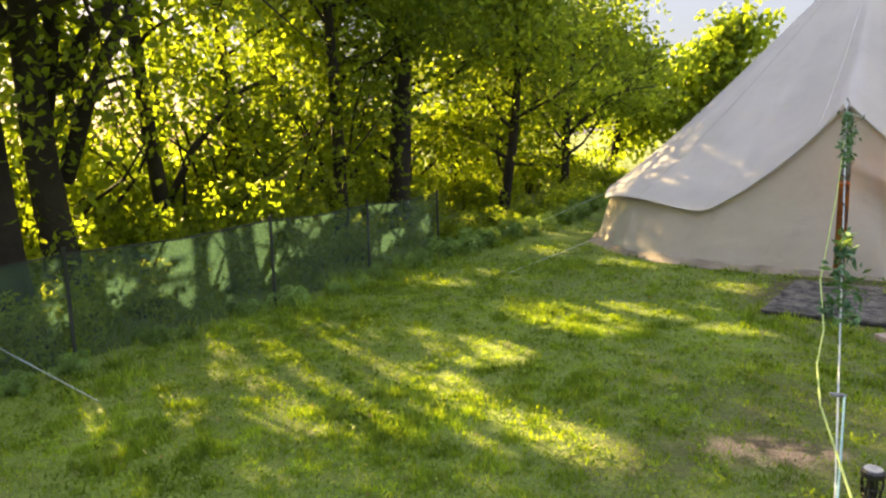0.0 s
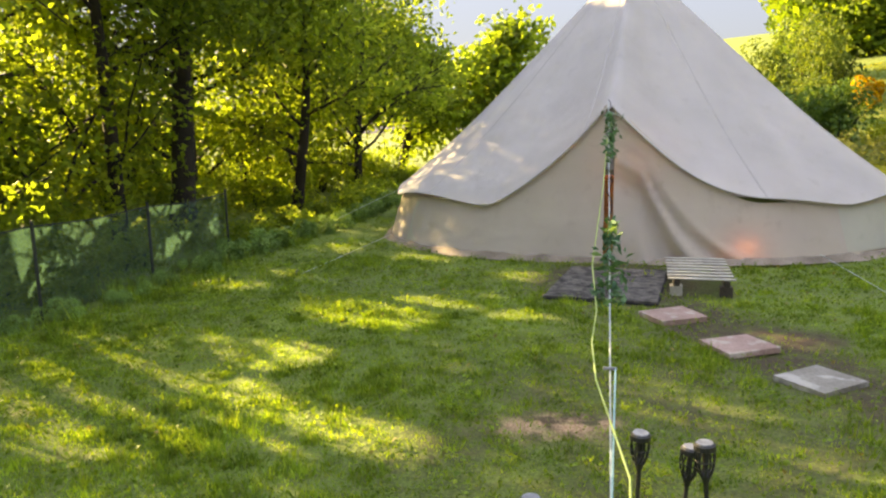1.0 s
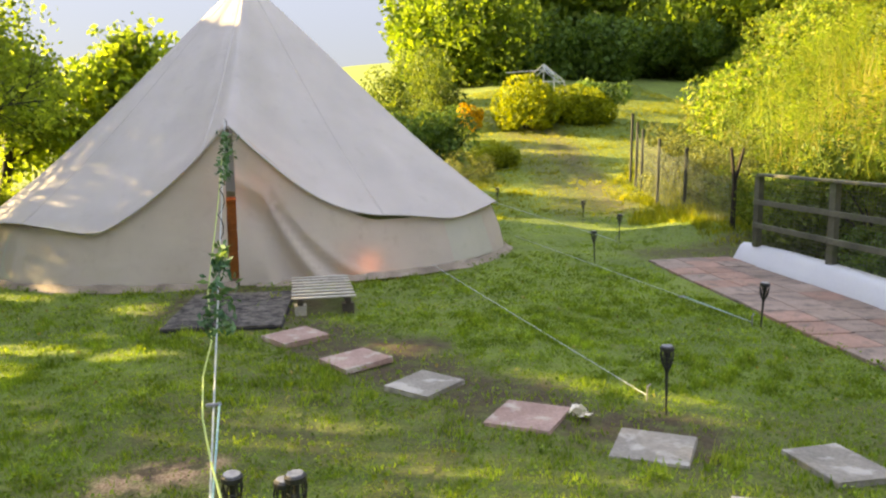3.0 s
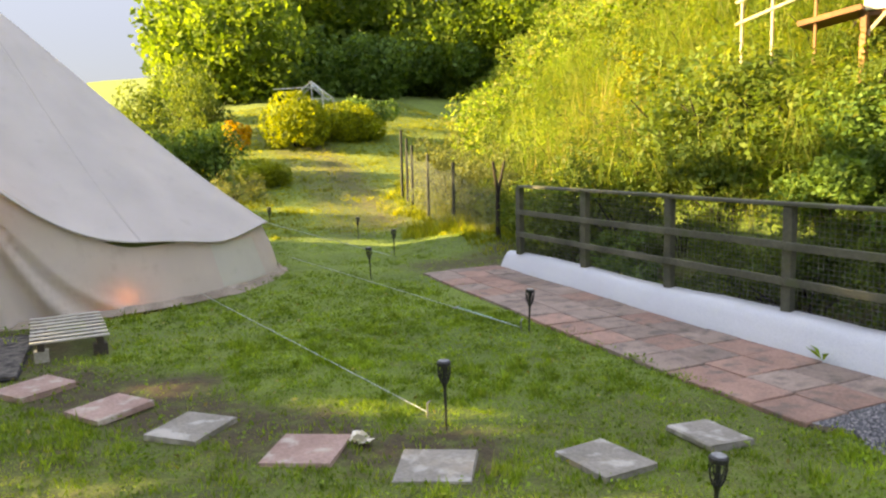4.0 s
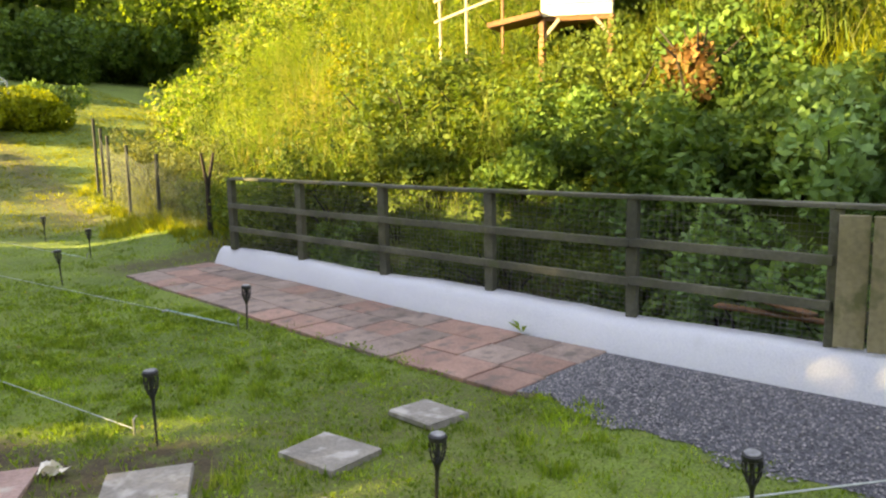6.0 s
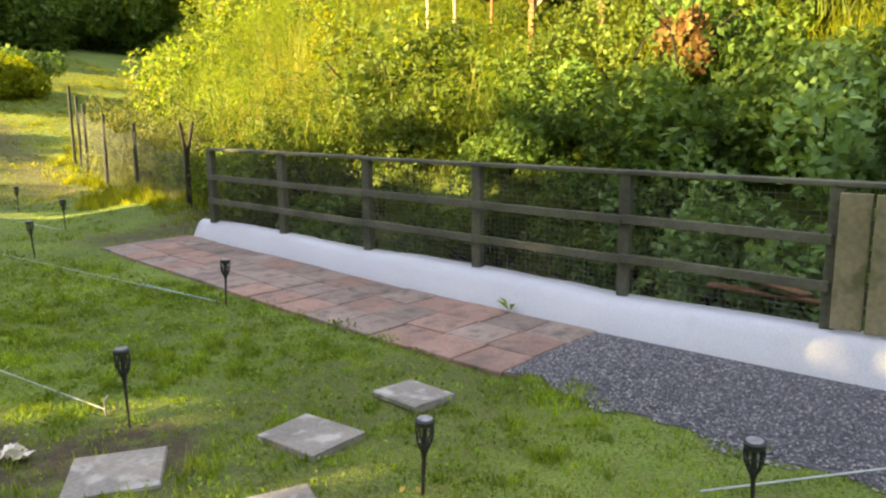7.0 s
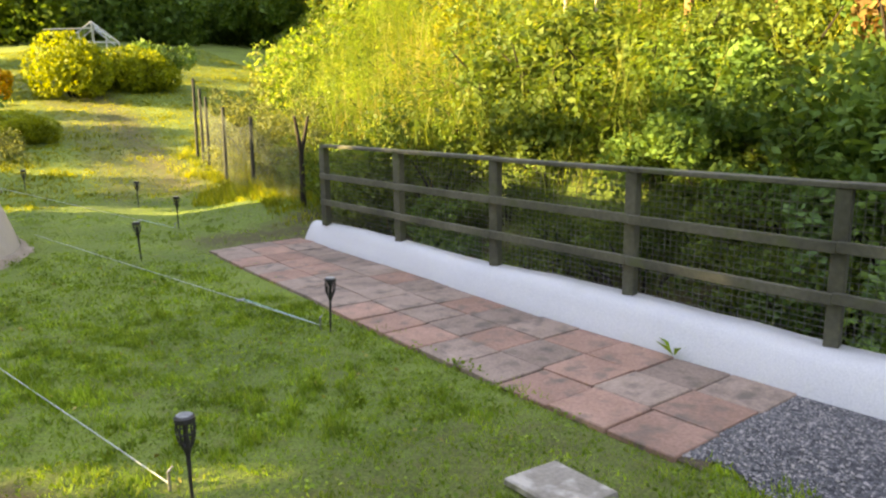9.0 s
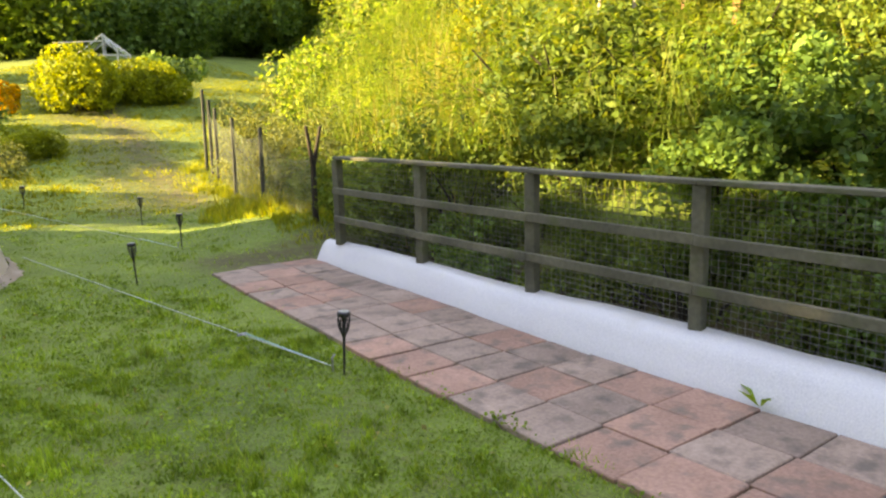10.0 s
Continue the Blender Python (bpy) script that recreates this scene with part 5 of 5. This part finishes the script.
# low scrub round the hut's stilts and before the ramp
for k, (x, y, q) in enumerate(((8.15, 4.72, 0.8), (7.9, 5.0, 0.8), (9.7, 3.6, 0.6), (8.35, 5.15, 0.55), (8.9, 5.0, 0.4), (9.5, 4.7, 0.4), (9.9, 4.3, 0.5), (7.9, 5.7, 0.85), (7.8, 6.5, 0.85), (10.3, 3.9, 0.8), (10.6, 5.0, 0.8), (8.1, 7.2, 0.8), (9.5, 3.3, 0.7), (9.25, 3.65, 0.5), (10.0, 3.6, 0.7), (9.8, 4.0, 0.55), (10.4, 4.4, 0.8), (10.5, 3.2, 0.9), (11.0, 4.2, 0.9), (11.0, 5.2, 0.9), (10.3, 5.8, 0.8), (9.6, 5.9, 0.6), (11.3, 3.0, 1.0))):
    shrub("bank", x, y, q, 1800 + k, "bank_shrub", "sunlit bramble and hawthorn scrub on the bank", "shrub", "scrub of the bank", -0.12, 0.9)
for k, y in enumerate(np.arange(2.2, 8.2, 0.42)):
    x = float(np.interp(y, XB_Y, XB_X)) + 0.28 + 0.12 * math.sin(5 * k)
    shrub("bank", x, float(y), 0.42 + 0.1 * math.sin(3 * k), 1840 + k, "bank_shrub", "sunlit bramble and hawthorn scrub on the bank", "shrub", "scrub of the bank", -0.02, 1.0)
for k, (x, y, q) in enumerate(((8.25, 4.75, 1.1), (8.4, 4.4, 0.95), (7.95, 5.95, 1.3), (7.95, 6.4, 1.35), (8.05, 5.5, 1.25), (8.05, 6.85, 1.35), (8.1, 5.1, 1.1), (9.3, 4.45, 0.55), (9.1, 4.75, 0.55), (9.6, 4.3, 0.55), (9.4, 5.0, 0.6))):
    shrub("bank" if k % 3 else "weed", x, y, q, 1870 + k, "bank_shrub", "sunlit bramble and hawthorn scrub on the bank", "shrub", "scrub of the bank", 0.0, 0.95)
for k, (x, y, q) in enumerate(((7.6, 4.2, 0.7), (7.45, 3.6, 0.65), (7.75, 3.9, 0.7), (7.9, 4.4, 0.7), (7.3, 4.4, 0.6), (7.2, 3.9, 0.6), (6.9, 2.7, 0.6), (7.25, 2.5, 0.65), (6.5, 3.1, 0.5), (6.9, 3.2, 0.55), (7.6, 2.2, 0.7))):
    shrub("dark", x, y, q, 1890 + k, "bank_shrub", "dark green broad-leaved scrub on the bank", "shrub", "scrub of the bank", -0.05, 0.9)
# large broad-leaved bush behind the fence
for k, (x, y, s) in enumerate(((6.75, 2.55, 0.75), (6.3, 2.4, 0.5), (6.35, 1.95, 0.8), (6.15, 1.2, 0.9), (6.1, 0.4, 1.0), (6.5, -0.6, 1.2), (7.1, 1.5, 0.95), (5.75, 1.6, 0.4))):
    shrub("broad", x, y, s, 1900 + k, "broadleaf_bush", "dense dark green broad-leaved bush behind the fence", "bush", "", -0.1, 0.95)
shrub("rust", 7.75, 2.8, 0.95, 1950, "russet_shrub", "small russet-leaved shrub on the bank", "shrub", "", 0.6)

# tree on the bank above the fence; deep shade is put into its leaf colour
tree("tree", "dense young tree on the bank above the fence, leaves darkened as shade", (8.9, 2.0), 4.2, 0.09, 190, 9000, 0.07, 1.5, 14, (0.1, 0.1), L_SHADED, 0.36, 0.22, False)

# undergrowth of the wood
rng = np.random.default_rng(88)
n = 0
for y0 in np.arange(-3.0, 19.0, 0.8):
    for x0 in (-5.1, -6.2, -8.3):
        x, y = x0 + rng.uniform(-0.35, 0.35), y0 + rng.uniform(-0.4, 0.4)
        if y > 8 and x0 == -5.1:
            x += 0.45
        low = x > -5.8
        shrub("wood", x, y, float(rng.uniform(0.4, 0.62) if low else rng.uniform(0.6, 0.85) if x > -7 else rng.uniform(0.55, 0.8)), 2000 + n, "wood_shrub", "leafy undergrowth shrub at the wood edge", "shrub", "undergrowth of the wood", -0.1, 0.75 if low else 1.0)
        n += 1

# ferny growth close behind the netting
for k, y in enumerate(np.arange(2.2, 7.6, 0.5)):
    shrub("wood", -4.95 + 0.12 * math.sin(4 * k), float(y), 0.3 + 0.08 * math.sin(7 * k), 2250 + k, "wood_shrub", "leafy undergrowth shrub at the wood edge", "shrub", "undergrowth of the wood", -0.05, 1.15)

# nettles along the netting, low growth at the lawn's edge beyond it
for y in np.arange(1.6, 13.2, 0.48):
    x = float(np.interp(y, [p[1] for p in NET] + [13], [p[0] for p in NET] + [-3.75])) + rng.uniform(0.05, 0.28)
    shrub("broad", x, float(y) + rng.uniform(-0.15, 0.15), float(rng.uniform(0.2, 0.36) if y > 7.4 else rng.uniform(0.12, 0.22)), 2300 + int(y * 10), "nettle_clump", "dark green nettle clump at the lawn edge", "nettles", "nettles along the lawn edge", -0.03, 0.8)

# garden shrubs up the hill
for k, (kind, x, y, s, sz, name, lab) in enumerate((
        ("gold", 8.35, 21.0, 1.2, 1.2, "golden_bush", "round clipped golden-leaved bush on the lawn"), ("gold", 10.1, 21.0, 1.1, 1.0, "golden_bush", "round clipped golden-leaved bush on the lawn"),
        ("dark", 10.7, 21.3, 0.95, 0.95, "green_bush", "dark green rounded bush beside a golden one"), ("gold", 9.35, 21.5, 0.75, 1.1, "golden_bush", "round clipped golden-leaved bush on the lawn"), ("orange", 6.8, 22.0, 0.75, 1.0, "flowering_shrub", "shrub covered in orange flowers"),
        ("bank", 4.95, 20.5, 1.1, 1.0, "garden_shrub", "loose green garden shrub"), ("bank", 4.4, 19.0, 1.3, 1.0, "garden_shrub", "loose green garden shrub"), ("dark", 3.6, 18.2, 1.3, 1.0, "garden_shrub", "dark green garden shrub"),
        ("dark", 5.1, 18.2, 1.0, 1.0, "garden_shrub", "dark green garden shrub"), ("gold", 6.0, 17.1, 0.7, 0.85, "garden_shrub", "low green shrub on the sloping lawn"), ("brush", 4.7, 15.9, 0.9, 0.6, "garden_shrub", "low green shrub on the sloping lawn"),
        ("bank", 6.4, 23.4, 1.0, 2.0, "garden_shrub", "pale upright shrub in flower"), ("bank", 4.2, 22.6, 1.1, 1.0, "garden_shrub", "loose green garden shrub"), ("bank", 5.2, 24.5, 1.5, 1.1, "garden_shrub", "loose green garden shrub"), ("bank", 6.2, 26.5, 1.5, 1.2, "garden_shrub", "loose green garden shrub"), ("bank", 3.4, 21.2, 0.9, 1.0, "garden_shrub", "loose green garden shrub"))):
    shrub(kind, x, y, s, 2500 + k, name, lab, "bush", "", -0.05, sz)

# hedge and far trees
for k in range(13):
    shrub("hedge", 8.8 + k * 1.8, 31.5 + 1.2 * math.sin(k * 1.7) - 0.25 * k, 1.1, 2600 + k, "hedge_bush", "dark green overgrown hedge on the hill", "hedge", "hedge on the hill", -0.3, 1.0)
FAR = [(9.4, 29.5, 1.2), (9.5, 33, 1.5), (10.0, 33, 1.3), (12, 36, 1.9), (16, 37, 2.0), (20, 36, 2.0), (24, 34, 2.0), (15, 42, 2.4), (21, 43, 2.4), (27, 39, 2.4), (19.5, 31, 1.3), (22, 28, 1.2), (32, 35, 2.5), (28, 30, 1.6)]
for k, (x, y, s) in enumerate(FAR):
    shrub("far", x, y, s, 2700 + k, "far_tree", "sunlit leafy tree on the hill", "tree", "trees on the hill", -0.4, 1.0)
for k in range(14):
    y = -3 + 2.6 * k
    x = float(np.interp(y, XB_Y, XB_X)) + 11.5 + (k % 3)
    shrub("far", x, y, 1.0, 2800 + k, "bank_tree", "leafy tree along the top of the bank", "tree", "trees on the bank", -0.3, 1.0)

# ---- grass ----


def free_of_things(x, y):
    ok = np.ones(len(x), bool)
    for sx, sy, a, b, rz, _ in STONES:
        c, s = math.cos(radians(rz)), math.sin(radians(rz))
        dx, dy = x - sx, y - sy
        ok &= ~((np.abs(dx * c + dy * s) < a / 2) & (np.abs(-dx * s + dy * c) < b / 2))
    ok &= ~((np.abs((x - TENT[0]) / 3.28) ** 2.6 + np.abs((y - TENT[1]) / 2.98) ** 2.6) < 1)
    fray = 0.1 * np.sin(13 * x + 5 * y) * np.sin(11 * y - 4 * x) + 0.06 * np.sin(31 * x + 3 * y) * np.sin(23 * y)
    ok &= ~((np.abs(x - 0.12) < 0.42 + fray) & (np.abs(y - 6.85) < 0.62 + fray) & (np.sin(19 * x + 5 * y) * np.sin(17 * y - 4 * x) < 0.8))
    ok &= ~((np.abs(x - 0.89) < 0.28) & (np.abs(y - 6.93) < 0.52))
    pave = np.interp(y, [2.4, 3.04, 3.6, 4.2, 4.83, 5.75, 6.6, 8.0], [4.01, 4.09, 4.20, 4.30, 4.38, 4.59, 4.73, 4.95]) + 0.035 * np.sin(y * 9) + 0.025 * np.sin(y * 23) + 0.03 * np.sin(y * 3.7)
    ok &= ~((y > 2.4) & (y < 8.02) & (x > pave) & (x < fence_x(y) + 0.3))
    grav = np.interp(y, [-6, 0, 0.88, 1.15, 1.72, 2.42], [3.4, 3.6, 3.70, 3.68, 3.82, 4.02]) + 0.06 * np.sin(y * 7) + 0.05 * np.sin(y * 19) + 0.03
    return ok & ~((y <= 2.4) & (x > grav) & (x < fence_x(y) + 0.3))


def sow(name, label, seed, x0, x1, y0, y1, count, h, w, mat, keep=0.85, tufts=0.0, verge=False):
    rng = np.random.default_rng(seed)
    x, y = rng.uniform(x0, x1, count), rng.uniform(y0, y1, count)
    if tufts:
        k = rng.integers(0, max(1, count // 12), count)
        x, y = x[k] + rng.normal(size=count) * tufts, y[k] + rng.normal(size=count) * tufts
    ok = free_of_things(x, y) & (rng.random(count) > keep * bare_at(x, y))
    u = x - np.interp(y, XB_Y, XB_X)
    ok &= (u < 0.4)
    clump = np.sin(8.3 * x + 2.2 * np.sin(5.1 * y + 1.0) + 0.9 * np.sin(17 * y)) * np.sin(9.1 * y + 2.4 * np.sin(4.7 * x) + 0.9 * np.sin(19 * x))
    ok &= rng.random(count) < 0.4 + 0.6 * sstep(-0.35, 0.3, clump)
    if verge:
        ok &= x > np.interp(y, [8.4, 9.5, 11, 14, 16], [6.1, 6.1, 6.5, 7.5, 8.4]) + 0.3 * np.sin(2.1 * y)
    x, y = x[ok], y[ok]
    hh = h * (0.75 + 0.5 * np.sin(2.3 * x + 1.1 * np.sin(1.9 * y)) * np.sin(2.9 * y + 0.7 * x))
    hh *= 0.8 + 0.35 * clump[ok]
    hh *= 0.75 + 0.5 * np.sin(11.0 * x + 2.0 * np.sin(7.0 * y)) * np.sin(13.0 * y + 1.5 * np.sin(9.0 * x))
    co = blades(rng, np.column_stack([x, y]), height(x, y) - 0.004, np.clip(hh, h * 0.35, h * 2), w)
    tagged(new(name, np_mesh(name, co, 3, mat)), label, "grass", kind="stuff")


sow("lawn_grass", "short green lawn grass with worn patches", 301, -4.2, 4.4, 1.8, 6.2, 330000, 0.038, 0.0046, L_GRASS, 0.92)
sow("lawn_grass", "short green lawn grass with worn patches", 302, -4.6, 7.0, 6.2, 13.0, 110000, 0.042, 0.006, L_GRASS)
sow("lawn_grass", "short green lawn grass near the gravel", 303, -4.4, 4.1, -3.0, 1.8, 150000, 0.04, 0.0055, L_GRASS)
sow("hill_grass", "longer sunlit grass of the hillside", 304, 0.0, 15.0, 12.4, 27.0, 220000, 0.065, 0.012, L_TALL, 0.8)
sow("wood_edge_grass", "rough long grass along the wood edge", 305, -5.2, -3.7, -1.0, 15.0, 16000, 0.16, 0.007, L_GRASS, 0.5, 0.05)
sow("verge_grass", "tall bright grass of the track verge", 306, 5.9, 9.6, 8.5, 16.0, 30000, 0.24, 0.008, L_TALL, 0.5, 0.05, True)
sow("lawn_tufts", "coarser tufts of lawn grass", 307, -4.2, 4.3, 1.8, 8.0, 90000, 0.072, 0.0055, L_GRASS, 0.97, 0.03)

rng = np.random.default_rng(309)
yb, ub = rng.uniform(-3, 24, 80000), rng.uniform(1.4, 9.0, 80000)
xb = np.interp(yb, XB_Y, XB_X) + ub
tagged(new("bank_grass", np_mesh("bank_grass", blades(rng, np.column_stack([xb, yb]), height(xb, yb), 0.3 + 0.45 * rng.random(80000) ** 2, 0.007, 0.6), 3, L_TALL)), "long yellow-green grass among the bank scrub", "grass", kind="stuff")

# clover and broad-leaved weeds in the lawn
rng = np.random.default_rng(308)
nc = 1900
ccx, ccy = rng.uniform(-4.1, 4.2, nc), rng.uniform(1.8, 9.0, nc)
k = rng.integers(0, nc, 30000)
qx, qy = ccx[k] + rng.normal(size=30000) * 0.05, ccy[k] + rng.normal(size=30000) * 0.05
ok = free_of_things(qx, qy) & free_of_things(qx + 0.12, qy) & (rng.random(30000) > 0.7 * bare_at(qx, qy))
qp = np.column_stack([qx, qy, height(qx, qy) + rng.uniform(0.012, 0.045, 30000)])[ok]
tagged(new("lawn_clover", np_mesh("lawn_clover", leaf_cards(rng, qp, 0.019, 2.0, 1.2), 4, L_CLOVER)), "clover and small broad-leaved weeds in the lawn", "clover", kind="stuff")

# dry stems on the bank
rng = np.random.default_rng(310)
ns = 300
cx = np.array([(7.9, 7.7), (7.6, 7.3), (8.2, 8.2), (8.5, 7.3), (8.9, 8.0), (8.1, 6.6), (8.6, 9.2), (9.2, 9.6), (8.3, 9.6), (7.7, 8.6)])[rng.integers(0, 10, ns)] + rng.normal(size=(ns, 2)) * 0.28
tagged(new("dry_stems", np_mesh("dry_stems", blades(rng, cx, height(cx[:, 0], cx[:, 1]) + 0.1, np.full(ns, 1.25), 0.006, 0.22), 3, L_STRAW)), "pale dry stems standing among the bank scrub", "dry stems", kind="stuff")

# fallen petals and leaves on the lawn
rng = np.random.default_rng(330)
nl = 260
lx, ly = rng.uniform(-4.0, 4.0, nl), rng.uniform(1.9, 8.0, nl)
ok = free_of_things(lx, ly)
lp = np.column_stack([lx, ly, height(lx, ly) + 0.03])[ok]
tagged(new("fallen_leaves", np_mesh("fallen_leaves", leaf_cards(rng, lp, 0.028, 3.0, 1.2), 4, L_STRAW)), "pale fallen leaves and petals scattered over the lawn", "fallen leaves", kind="stuff")
cr = np.column_stack([rng.normal(1.92, 0.035, 14), rng.normal(3.64, 0.03, 14), rng.uniform(0.03, 0.06, 14)])
tagged(new("pale_flower_cluster", np_mesh("pale_flower_cluster", leaf_cards(rng, cr, 0.055, 3.0, 1.1), 4, M_CREAM)), "crumpled pale leaf cluster lying beside a paving slab", "leaf", kind="stuff")

# small weed at the foot of the wall
w = thing("wall_weed", "small bright green weed at the foot of the wall", "weed", (5.02, 3.11, 0.0))
rng = np.random.default_rng(12)
for k in range(5):
    a = k * 1.3
    g = Geo().add([(0, 0, 0.02), (0.06 * math.cos(a) - 0.02 * math.sin(a), 0.06 * math.sin(a) + 0.02 * math.cos(a), 0.09), (0.12 * math.cos(a), 0.12 * math.sin(a), 0.12 - 0.02 * (k % 2)), (0.06 * math.cos(a) + 0.02 * math.sin(a), 0.06 * math.sin(a) - 0.02 * math.cos(a), 0.085)], [(0, 1, 2, 3)])
    part("leaf", g, L_CLOVER, w)

# ---- paving ----


def build_paving():
    bed = Geo()
    ys = np.linspace(2.4, 8.0, 24)
    vs, fs = [], []
    for y in ys:
        vs += [(float(wall_x(y)) - 1.0, y, 0.010), (float(wall_x(y)) + 0.03, y, 0.010)]
    for i in range(len(ys) - 1):
        fs.append((2 * i, 2 * i + 1, 2 * i + 3, 2 * i + 2))
    pav = tagged(part("pavement", bed.add(vs, fs), M_SOIL), "path of red and grey concrete pavers along the wall", "paving", kind="structure")
    rng = np.random.default_rng(41)
    meshes = {}
    for key, mat in (("r", M_PAVE_R), ("g", M_PAVE_G)):
        for v in range(2):
            meshes[key, v] = Geo().box((0, 0, 0), (0.335, 0.340, 0.04), 0, 0.003 + 0.002 * v).mesh("paver", mat)
    for col in range(3):
        y = 2.40 + (0.0, 0.01, -0.005)[col]
        while y < 7.75:
            yc = y + 0.172
            tx = float(wall_x(yc + 0.3) - wall_x(yc - 0.3)) / 0.6
            ang = -math.degrees(math.atan(tx))
            out = 0.165 + col * 0.337
            key = "r" if rng.random() < 0.55 else "g"
            o = new("paver", meshes[key, int(rng.integers(0, 2))])
            o.parent = pav
            o.matrix_basis = pose(float(wall_x(yc)) - out, yc + tx * out, 0.006 + rng.normal() * 0.0016, rng.normal() * 0.35, rng.normal() * 0.35, ang + rng.normal() * 0.7)
            y += 0.345 + rng.normal() * 0.002


build_paving()
